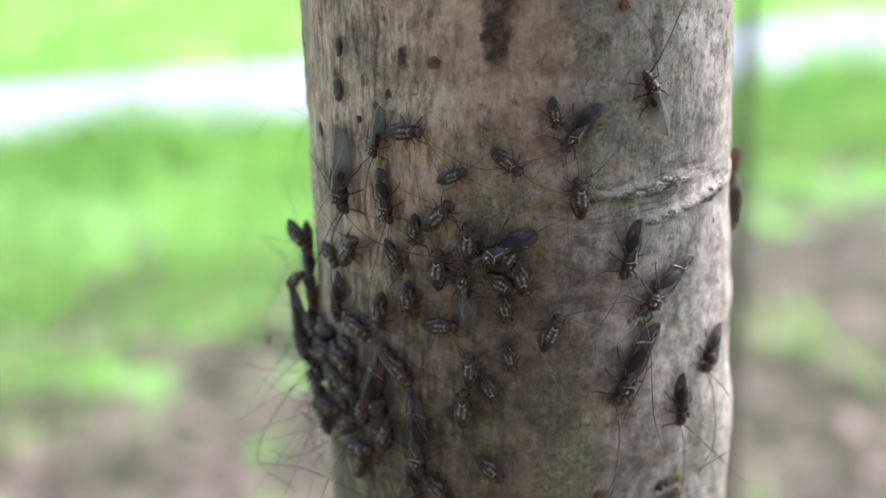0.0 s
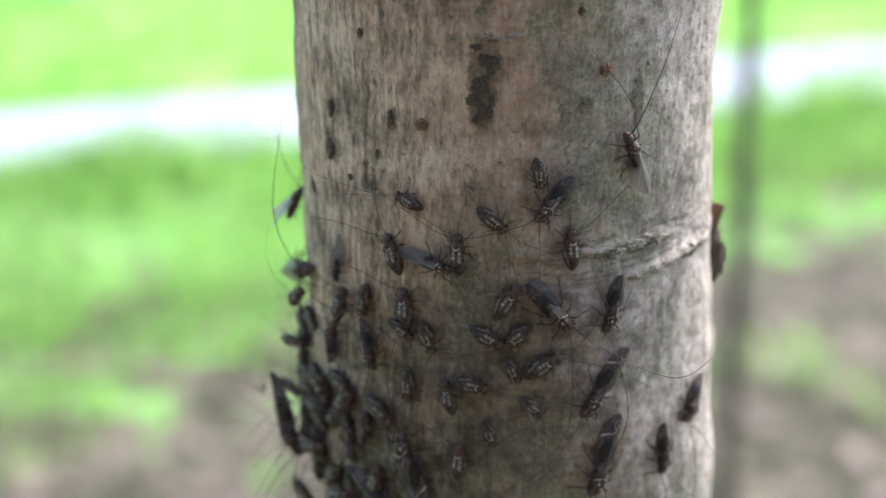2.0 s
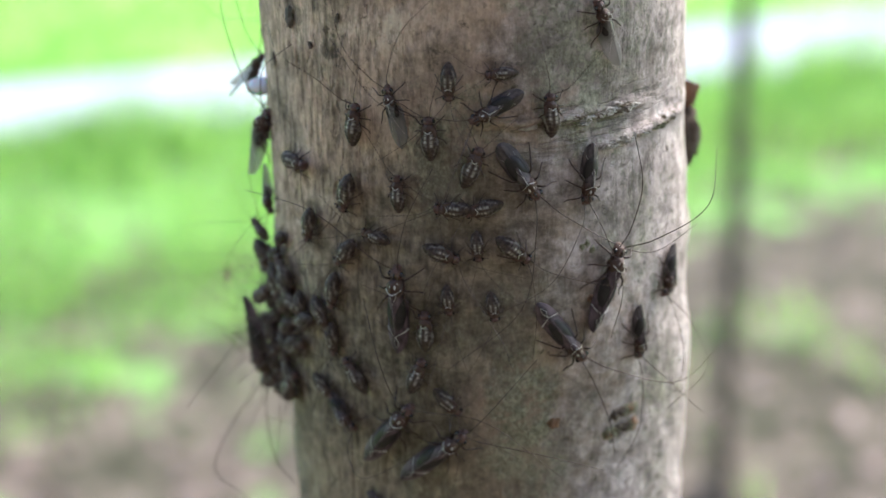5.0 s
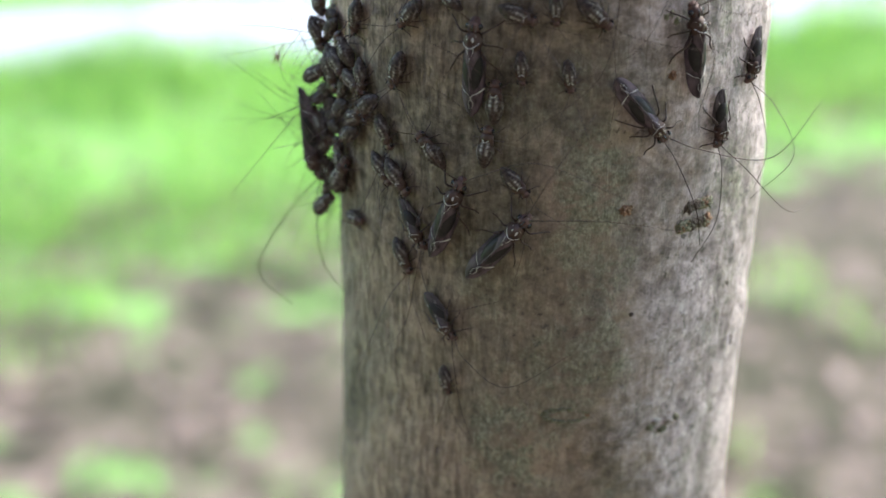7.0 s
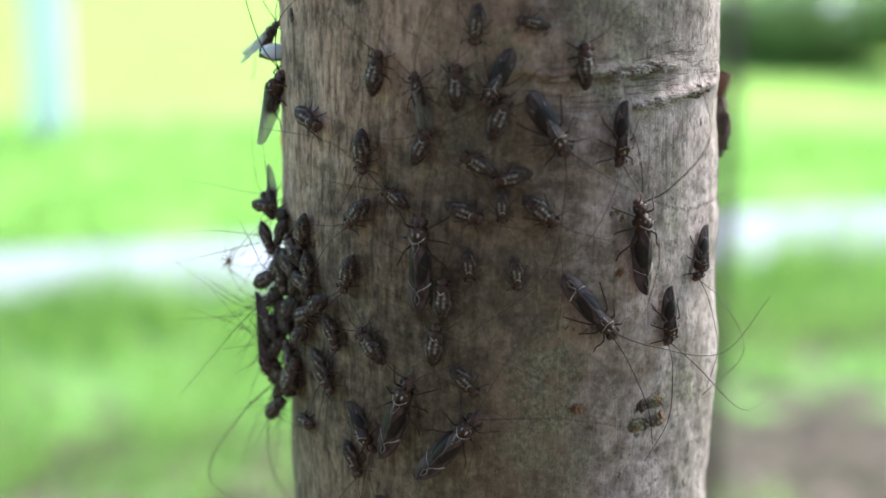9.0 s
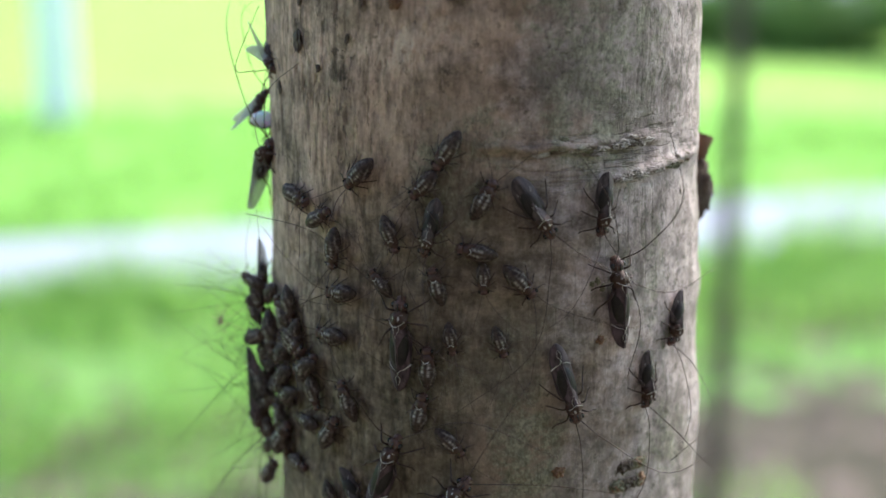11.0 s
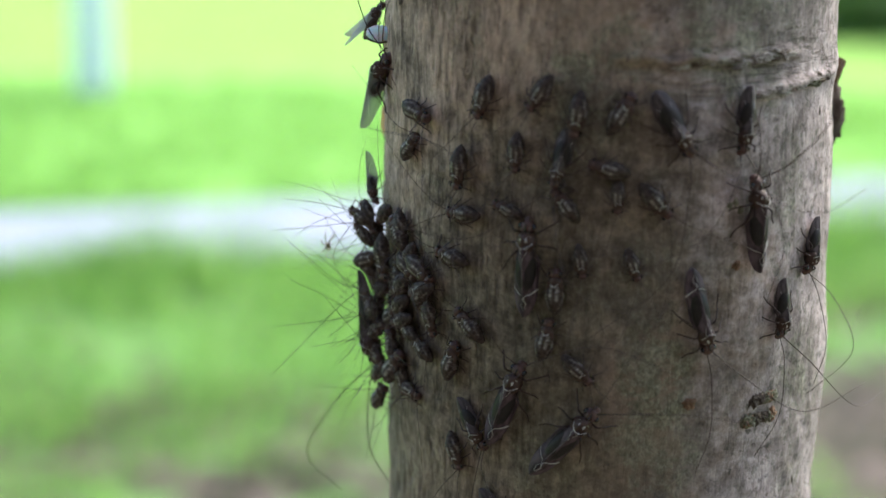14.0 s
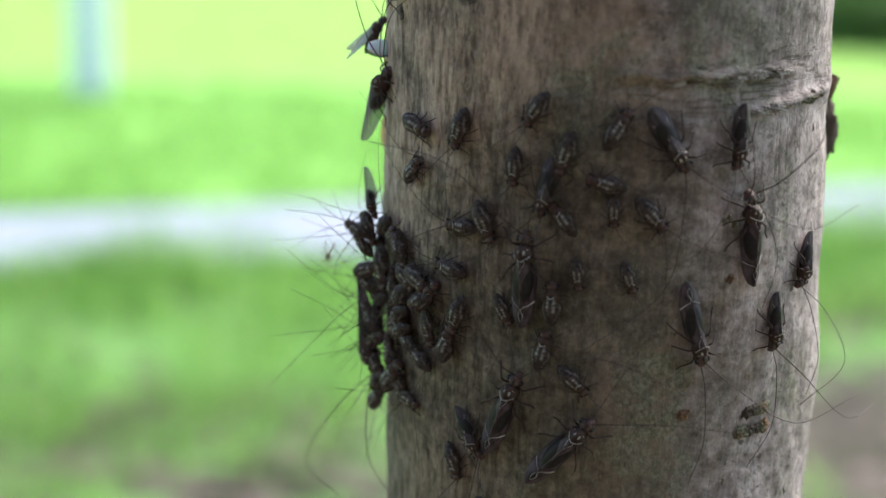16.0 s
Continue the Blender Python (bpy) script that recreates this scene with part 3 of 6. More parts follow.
for k in range(34):
    u = chance.random()
    rise = 0.35 + 0.65 * min(1.0, u * 1.6)
    wart("callus", 11 + u * 31, 8.60 + 0.22 * math.sin(u * 9) + chance.gauss(0, 0.16), (chance.uniform(0.30, 0.85), chance.uniform(0.14, 0.26), chance.uniform(0.18, 0.30) * rise),
         (PALE_BARK, LICHEN, PALE_BARK, BARK)[k % 4], "pale ridge of callus bark", 0.7, k * 1.1, 0.10 * rise)
for k in range(26):
    u = chance.random()
    wart("callus", 32 + u * 30, 6.0 + 1.0 * u - 0.35 * u * u + chance.gauss(0, 0.13), (chance.uniform(0.35, 0.90), chance.uniform(0.16, 0.28), chance.uniform(0.22, 0.34)),
         PALE_BARK if u < 0.6 else (LICHEN, BARK)[k % 2], "pale ridge of callus bark", 0.65, k * 1.9 + 4, 0.13)
for k in range(13):
    wart("lichen_lump", 36.5 + 4.4 * math.sin(k * 2.4), -17.5 + 1.0 * math.cos(k * 2.1), (0.52, 0.46, 0.20), (DARK_BARK, LICHEN, LICHEN, ORANGE)[k % 4], "green-brown lichen lump", 0.7, k * 2.7)
for k in range(14):
    wart("lichen_lump", 3.3 + 5.4 * math.cos(k * 0.45), -33.0 + 0.55 * math.sin(k * 0.45), (0.34, 0.20, 0.10), LICHEN if k else ORANGE, "green-brown lichen lump", 0.6, k * 3.1)
for k in range(5):
    wart("lichen_lump", 27 + k * 2.2, -35.0 + 0.5 * math.sin(k * 2.2), (0.40, 0.26, 0.18), PALE_BARK if k % 2 else LICHEN, "green-brown lichen lump", 0.6, k * 1.1)
for k in range(3):
    wart("lichen_lump", 25 + k * 1.5, -1.6 + 0.4 * math.sin(k * 2.6), (0.26, 0.30, 0.10), LICHEN, "green-brown lichen lump", 0.6, k * 2.9)

for k in range(7):
    wart("bark_crack", 30.2 + 0.4 * k + 0.5 * math.sin(k * 1.9), 21.8 - 0.55 * k, (0.10 + 0.04 * (k % 3), 0.42, 0.06), DARK_BARK, "dark crack in the bark", 0.5, k * 1.3)
for k, (theta, z) in enumerate(((-14.4, 25.4), (-12.6, 26.2), (-16.8, 25.9), (-8.4, 27.6), (-6.9, 28.3), (-13.5, 24.3))):
    wart("algae_crust", theta, z, (0.36, 0.30, 0.07), LICHEN, "grey-green algae crust", 0.7, k * 1.6)


def bud_scale():
    """A dry brown scale that stands off the side of the trunk."""
    bm = bmesh.new()
    add_tube(bm, bow([(0, -3.6, 0.1), (0, -1.6, 0.35), (0.1, 0.6, 0.55), (0.0, 2.2, 0.75), (0.2, 3.0, 1.0)], 7), 0.55, 1.15, 12)
    for v in bm.verts:
        v.co += v.co.normalized() * (0.00045 * noise.noise(v.co * 520) + 0.00015 * noise.noise(v.co * 1700))
    ob = part("bud_scale", bm, SCALE_BROWN, tree, "dry brown bud scale")
    ob.matrix_basis = Matrix.Translation((0, 0, -GROUND_Z)) @ on_bark(98, 3.2)
    ob = part("bud_core", blob((0.2, -0.4, 0.7), (0.9, 2.4, 0.95), 0.5, 20, 14, 6.0), DARK_BARK, tree, "dark dried bud")
    ob.matrix_basis = Matrix.Translation((0, 0, -GROUND_Z)) @ on_bark(94, 2.2)


bud_scale()
# added amber sliver stands in for an orange glow at the trunk's edge
ob = part("glow_sliver", blob((0, 0, 0.45), (0.60, 1.5, 0.08), 0.5, 16, 8, 2.0), AMBER, tree, "thin amber sliver standing in for an orange glow")
ob.matrix_basis = Matrix.Translation((0, 0, -GROUND_Z)) @ on_bark(-101, 0.4) @ pose(0, 0, 0, 0, 60, 0)


def crown():
    """Limbs and leaves above the part of the trunk that the eye reaches."""
    rng = random.Random(5)
    bm = bmesh.new()
    for k in range(9):
        a = k * 2.4
        z0 = 0.75 + 0.055 * k
        reach = 0.75 + 0.5 * rng.random()
        pts = [(0.005 * math.cos(a), 0.005 * math.sin(a), z0)] + [(reach * s * math.cos(a + 0.3 * s), reach * s * math.sin(a + 0.3 * s), z0 + 0.55 * s + 0.1 * rng.random()) for s in (0.35, 0.7, 1.0)]
        line = bow(pts, 5)
        limb = part("limb", tube(line, 0.009, 0.002, 6, 1.0), BARK, tree)
        limb.location = (0, 0, -GROUND_Z)
        for q in line[4:]:
            for _ in range(8):
                c = Vector(q) + Vector((rng.gauss(0, 0.13), rng.gauss(0, 0.13), rng.gauss(0.02, 0.10)))
                d = Vector((rng.gauss(0, 1), rng.gauss(0, 1), rng.gauss(-0.3, 0.5))).normalized() * 0.045
                s = d.cross(Vector((rng.gauss(0, 1), rng.gauss(0, 1), rng.gauss(0, 1)))).normalized() * 0.016
                bm.faces.new([bm.verts.new(p) for p in (c, c + d * 0.5 + s, c + d, c + d * 0.5 - s)])
    ob = part("crown", bm, LEAF, tree, smooth=False)
    ob.location = (0, 0, -GROUND_Z)


crown()

# ---- ground, path and distance ----
def terrain(x, y):
    """Height of the ground, which is nearly level."""
    near = np.exp(-(np.asarray(x) ** 2 + (np.asarray(y) - 3) ** 2) / 60.0)
    return GROUND_Z + 0.02 * near * (np.sin(np.asarray(x) * 2.1 + 1) * np.cos(np.asarray(y) * 1.7) + 0.6 * np.sin(np.asarray(x) * 5.3) * np.sin(np.asarray(y) * 4.4 + 0.6))


def ground_sheet():
    side = np.array([12, 18, 30, 60, 120, 300, 900.0])
    xs = np.concatenate([-side[::-1], np.linspace(-9, 9, 91), side])
    ys = np.concatenate([-side[::-1], np.linspace(-9, 14, 116), side[1:]])
    X, Y = np.meshgrid(xs, ys)
    verts = np.stack([X, Y, terrain(X, Y)], -1).reshape(-1, 3)
    n = len(xs)
    faces = [(i * n + j, i * n + j + 1, (i + 1) * n + j + 1, (i + 1) * n + j) for i in range(len(ys) - 1) for j in range(n - 1)]
    me = bpy.data.meshes.new("ground")
    me.from_pydata(verts.tolist(), [], faces)
    me.polygons.foreach_set("use_smooth", [True] * len(faces))
    me.materials.append(GROUND)
    return tagged(new("ground", me), "uneven ground of leaf litter and bright grass", "ground", kind="structure")


ground_sheet()


def path_edge(x):
    """The near side of the footpath, which widens on the way to the east."""
    return 5.79 + 0.31 * x - 0.10 * np.clip(x, 0, 3)


def pavement():
    """A pale concrete footpath that crosses behind the tree, with a rounded kerb on both sides."""
    bm = bmesh.new()
    xs = np.linspace(-30, 30, 121)
    cut = ((0.0, -0.06), (0.0, 0.030), (0.02, 0.045), (0.98, 0.045), (1.0, 0.030), (1.0, -0.06))
    rows = []
    for x in xs:
        y0, y1 = path_edge(x), 6.62 + 0.28 * x
        rows.append([bm.verts.new((x, y0 + (y1 - y0) * s, GROUND_Z + h)) for s, h in cut])
    for a, b in zip(rows, rows[1:]):
        for k in range(len(cut) - 1):
            bm.faces.new((a[k], b[k], b[k + 1], a[k + 1]))
    return tagged(new("pavement", mesh_of("pavement", bm, PATH_STONE, False)), "pale concrete footpath across the lawn", "path", kind="structure")


pavement()


def on_path(x, y):
    return path_edge(x) + 0.04 < y < 6.67 + 0.28 * x


def grass_blades():
    """Tufts all over the near ground, taller along both edges of the footpath."""
    rng = np.random.default_rng(11)
    verts, faces = [], []
    while len(faces) < 64000:
        x, y = rng.uniform(-4, 4), rng.uniform(1.8, 9.5)
        lump = noise.noise(Vector((x * 1.6, y * 1.6, 0.3)))
        want = 0.02 + 0.30 * max(0, y - 0.62 * x - 3.7) + (0.45 if y < 4.3 + 0.3 * x else 0.9) * lump
        if on_path(x, y) or rng.random() > want or (y > 6.9 + 0.28 * x and rng.random() < 0.75):
            continue
        near_edge, far_edge = y - path_edge(x), y - (6.62 + 0.28 * x)
        lush = max(0.0, 1 - abs(near_edge) / 0.9) if near_edge < 0 else 0.35 * max(0.0, 1 - abs(far_edge - 0.9) / 1.0)
        tall = 1 + 2.0 * lush * max(0.0, 0.45 + 1.6 * noise.noise(Vector((x * 1.1 + 5, y * 1.1, 1.7))))
        for _ in range(4):
            px, py = x + rng.normal(0, 0.03), y + rng.normal(0, 0.03)
            a, h, lean = rng.uniform(0, 6.283), tall * rng.uniform(0.04, 0.11), tall * rng.uniform(0.0, 0.05)
            dx, dy, w = math.cos(a), math.sin(a), 0.0042
            z = float(terrain(px, py)) - 0.005
            i = len(verts)
            verts += [(px - dy * w, py + dx * w, z), (px + dy * w, py - dx * w, z), (px + dx * lean * 0.4 + dy * w, py + dy * lean * 0.4 - dx * w, z + h * 0.6),
                      (px + dx * lean * 0.4 - dy * w, py + dy * lean * 0.4 + dx * w, z + h * 0.6), (px + dx * lean, py + dy * lean, z + h)]
            faces += [(i, i + 1, i + 2, i + 3), (i + 3, i + 2, i + 4)]
    me = bpy.data.meshes.new("grass")
    me.from_pydata(verts, [], faces)
    me.materials.append(GRASS)
    tagged(new("grass", me), "tufts of bright green grass on the ground", "grass", kind="stuff")


def leaf_litter():
    rng = np.random.default_rng(12)
    verts, faces = [], []
    while len(faces) < 5200:
        x, y = rng.uniform(-3, 3), rng.uniform(1.6, 6.0)
        if on_path(x, y) or rng.random() < 0.22 * max(0, y - 2.5):
            continue
        a, r, z = rng.uniform(0, 6.283), rng.uniform(0.015, 0.04), float(terrain(x, y)) + 0.006
        dx, dy = math.cos(a) * r, math.sin(a) * r
        i = len(verts)
        verts += [(x - dx, y - dy, z), (x + dy * 0.5, y - dx * 0.5, z + rng.uniform(0, 0.015)), (x + dx, y + dy, z + rng.uniform(0, 0.02)), (x - dy * 0.5, y + dx * 0.5, z + rng.uniform(0, 0.015))]
        faces += [(i, i + 1, i + 2), (i, i + 2, i + 3)]
    me = bpy.data.meshes.new("leaf_litter")
    me.from_pydata(verts, [], faces)
    me.materials.append(LITTER)
    tagged(new("leaf_litter", me), "dry brown fallen leaves scattered on the ground", "leaf litter", kind="stuff")


grass_blades()
leaf_litter()


def sapling():
    """A thin upright stem that stands behind the tree."""
    thing = tagged(empty("sapling"), "slim grey-brown sapling stem rooted in the ground", "sapling")
    thing.location = (0.548, 2.70, GROUND_Z)
    rng = random.Random(3)
    pts = [(0.004 * math.sin(s * 5), 0.003 * math.cos(s * 4), s * 3.0 - 0.05) for s in [k / 24 for k in range(25)]]
    part("stem", tube(pts, 0.0205, 0.0125, 14, 1.0), SAPLING, thing)
    part("root_flare", blob((0, 0, 0.01), (0.055, 0.055, 0.05), 0.3, 16, 10, 1.0, 1.0), SAPLING, thing)
    leaves = bmesh.new()
    for k in range(12):
        a, z0 = k * 2.4, 2.35 + 0.045 * k
        line = bow([(0, 0, z0), (0.25 * math.cos(a), 0.25 * math.sin(a), z0 + 0.18), (0.55 * math.cos(a), 0.55 * math.sin(a), z0 + 0.28)], 5)
        part("twig", tube(line, 0.005, 0.0015, 5, 1.0), SAPLING, thing)
        for q in line[3:]:
            for _ in range(8):
                c = q + Vector((rng.gauss(0, 0.06), rng.gauss(0, 0.06), rng.gauss(0, 0.05)))
                d = Vector((rng.gauss(0, 1), rng.gauss(0, 1), rng.gauss(-0.3, 0.5))).normalized() * 0.05
                s = d.cross(Vector((rng.gauss(0, 1), rng.gauss(0, 1), 1))).normalized() * 0.016
                leaves.faces.new([leaves.verts.new(p) for p in (c, c + d * 0.5 + s, c + d, c + d * 0.5 - s)])
    part("crown", leaves, LEAF, thing, smooth=False)


sapling()


def white_post():
    thing = tagged(empty("white_post"), "flat white painted post standing in the meadow", "post")
    thing.location = (-2.22, 9.2, GROUND_Z)
    bm = bmesh.new()
    bmesh.ops.create_cube(bm, size=1.0, matrix=Matrix.Translation((0, 0, 0.8)) @ Matrix.Diagonal((0.24, 0.10, 1.7, 1)))
    bmesh.ops.bevel(bm, geom=bm.edges[:], offset=0.012, segments=2, affect="EDGES")
    part("shaft", bm, WHITE_PAINT, thing, smooth=False)
    bm = bmesh.new()
    bmesh.ops.create_cone(bm, cap_ends=True, segments=4, radius1=0.185, radius2=0.02, depth=0.10, matrix=Matrix.Translation((0, 0, 1.69)) @ Matrix.Diagonal((1, 0.45, 1, 1)) @ Matrix.Rotation(math.pi / 4, 4, "Z"))
    part("cap", bm, WHITE_PAINT, thing, smooth=False)


white_post()


def shrub(x, y, w, h, seed):
    """A dense dark shrub: stems from one root and many small leaves in clumps."""
    thing = tagged(empty("shrub"), "dense dark green shrub at the edge of the meadow", "shrub", "shrubs by the meadow")
    thing.location = (x, y, GROUND_Z)
    rng = random.Random(seed)
    bm = bmesh.new()
    for k in range(16):
        a, out = rng.uniform(0, 6.283), rng.uniform(0.3, 1.0)
        tip = (w * out * math.cos(a), 0.7 * w * out * math.sin(a), h * rng.uniform(0.3, 1.0))
        line = bow([(0.1 * math.cos(a), 0.1 * math.sin(a), -0.03), (tip[0] * 0.45, tip[1] * 0.45, tip[2] * 0.6), tip], 5)
        part("stem", tube(line, 0.022, 0.004, 5, 1.0), SAPLING, thing)
        for q in line[3:]:
            for _ in range(20):
                c = q + Vector((rng.gauss(0, 0.16 * w), rng.gauss(0, 0.14 * w), rng.gauss(0, 0.11 * h)))
                c.z = max(c.z, 0.03)
                d = Vector((rng.gauss(0, 1), rng.gauss(0, 1), rng.gauss(0, 0.7))).normalized() * 0.085
                s = d.cross(Vector((rng.gauss(0, 1), rng.gauss(0, 1), rng.gauss(0, 1)))).normalized() * 0.028
                bm.faces.new([bm.verts.new(p) for p in (c, c + d * 0.5 + s, c + d, c + d * 0.5 - s)])
    part("crown", bm, LEAF, thing, smooth=False)


shrub(2.9, 12.6, 0.8, 0.60, 21)
shrub(4.3, 12.3, 1.0, 0.72, 22)
shrub(2.3, 13.2, 0.5, 0.46, 23)
shrub(5.8, 12.6, 1.1, 0.80, 24)
shrub(3.5, 13.0, 0.9, 0.62, 25)
shrub(7.4, 12.9, 1.1, 0.80, 26)


def far_road():
    """A pale strip of road beyond the shrubs."""
    bm = bmesh.new()
    near_side = [(2.9, 16.4), (5.0, 16.9), (9.0, 17.6), (16.0, 19.0)]
    low = [bm.verts.new((x, y, GROUND_Z + 0.012)) for x, y in near_side]
    high = [bm.verts.new((x, y + 3.6, GROUND_Z + 0.012)) for x, y in near_side]
    for k in range(3):
        bm.faces.new((low[k], low[k + 1], high[k + 1], high[k]))
    return tagged(new("road", mesh_of("road", bm, PATH_STONE, False)), "pale strip of road beyond the shrubs", "road", kind="structure")


far_road()

# unseen plain wall, added behind the camera to keep skylight off the trunk front
bm = bmesh.new()
bmesh.ops.create_cube(bm, size=1.0, matrix=Matrix.Translation((-0.6, -0.95, GROUND_Z + 1.5)) @ Matrix.Diagonal((6.0, 0.2, 3.0, 1)))
tagged(new("shade_wall", mesh_of("shade_wall", bm, SHADE_WALL, False)), "unseen dark wall added to shade the trunk front", "wall", kind="structure")


# ---- barklice ----
def wing(side, spread=0.0, rise=0.0, reach=1.0, girth=1.0):
    """One roof-shaped wing, with thickness; spread and rise open it."""
    bm = bmesh.new()
    ns, nc = 18, 7
    rows = [[], []]
    for i in range(ns + 1):
        s = i / ns
        w = 0.85 * girth * min(1.0, (s / 0.22 + 0.12) ** 0.55) * (1.0 if s < 0.58 else max(0.0, 1 - ((s - 0.58) / 0.425) ** 2) ** 0.56)
        ridge = 1.72 - 0.95 * s
        for layer in (0, 1):
            row = []
            for j in range(nc + 1):
                c = j / nc
                x = c * w - 0.10 * (1 - c)
                z = ridge - (c ** 1.7) * (ridge - 0.32) * min(1.0, w) + 0.05 * math.sin(9 * s + 2 * c) * c - 0.05 * layer
                y = 1.75 - 5.25 * s * reach
                row.append((x, y, z))
            rows[layer].append(row)
    hinge = Vector((0.25, 1.6, 1.5))
    m = Matrix.Translation(hinge) @ Matrix.Rotation(radians(spread), 4, "Z") @ Matrix.Rotation(radians(-rise), 4, "X") @ Matrix.Translation(-hinge)
    grid = [[[bm.verts.new(Vector(((m @ Vector(p)).x * side, (m @ Vector(p)).y, (m @ Vector(p)).z)) * MM) for p in row] for row in rows[k]] for k in (0, 1)]
    for k in (0, 1):
        for i in range(ns):
            for j in range(nc):
                q = (grid[k][i][j], grid[k][i][j + 1], grid[k][i + 1][j + 1], grid[k][i + 1][j])
                bm.faces.new(q if (k == 0) == (side > 0) else q[::-1])
    rim = [(i, nc) for i in range(ns + 1)] + [(ns, j) for j in range(nc - 1, -1, -1)] + [(i, 0) for i in range(ns - 1, -1, -1)]
    for (a, b), (c, d) in zip(rim, rim[1:]):
        bm.faces.new((grid[0][a][b], grid[1][a][b], grid[1][c][d], grid[0][c][d]))
    bmesh.ops.recalc_face_normals(bm, faces=bm.faces)
    return bm


def wing_point(s, c, side, reach=1.0, girth=1.0):
    """A place just above a folded wing: s along it, c across it."""
    w = 0.85 * girth * min(1.0, (s / 0.22 + 0.12) ** 0.55) * (1.0 if s < 0.58 else max(0.0, 1 - ((s - 0.58) / 0.425) ** 2) ** 0.56)
    ridge = 1.72 - 0.95 * s
    x = c * w - 0.10 * (1 - c)
    return (x * side, 1.75 - 5.25 * s * reach, ridge - (c ** 1.7) * (ridge - 0.32) * min(1.0, w) + 0.05 * math.sin(9 * s + 2 * c) * c + 0.02)


def legs(thing, reach, height, feet, thick):
    for side in (-1, 1):
        for y0, y1, y2 in feet:
            line = bow([(side * 0.30 * reach, y0, 0.5 * height), (side * 0.80 * reach, (y0 + y1) / 2, 1.15 * height), (side * 1.15 * reach, y1, 0.85 * height),
                        (side * 1.55 * reach, (y1 + y2) / 2, 0.25 * height), (side * 1.85 * reach, y2, 0.03)], 4)
            part("leg", tube(line, thick, thick * 0.55, 6), LEG, thing)


def feelers(thing, base, length, lean, thick, tip=0.12):
    """Two long thread-like antennae; lean sets how they sweep."""
    for side, (wide, up, curl) in zip((-1, 1), lean):
        line = bow([base and (side * base[0], base[1], base[2]), (side * (base[0] + 0.10 * length * wide), base[1] + 0.16 * length, base[2] + 0.10 * length * up),
                    (side * (base[0] + 0.40 * length * wide), base[1] + 0.50 * length, base[2] + 0.20 * length * up),
                    (side * (base[0] + (0.75 + 0.2 * curl) * length * wide), base[1] + (0.85 - 0.35 * curl) * length, base[2] + tip * length * up)], 6)
        part("antenna", tube(line, thick, thick * 0.5, 5), LEG, thing)


LEANS = (((0.35, 1.0, 0.1), (0.35, 2.7, -0.1)), ((1.1, 1.8, 0.9), (0.4, 0.9, 0.1)), ((0.8, 2.4, 0.6), (1.2, 0.7, 0.8)), ((0.25, 2.0, -0.3), (0.9, 1.2, 0.3)))


SMOKY = wing_material("smoky_wing", (0.150, 0.130, 0.122), (0.33, 0.295, 0.280), 0.40)
GREY = wing_material("grey_wing", (0.042, 0.032, 0.032), (0.130, 0.100, 0.098))


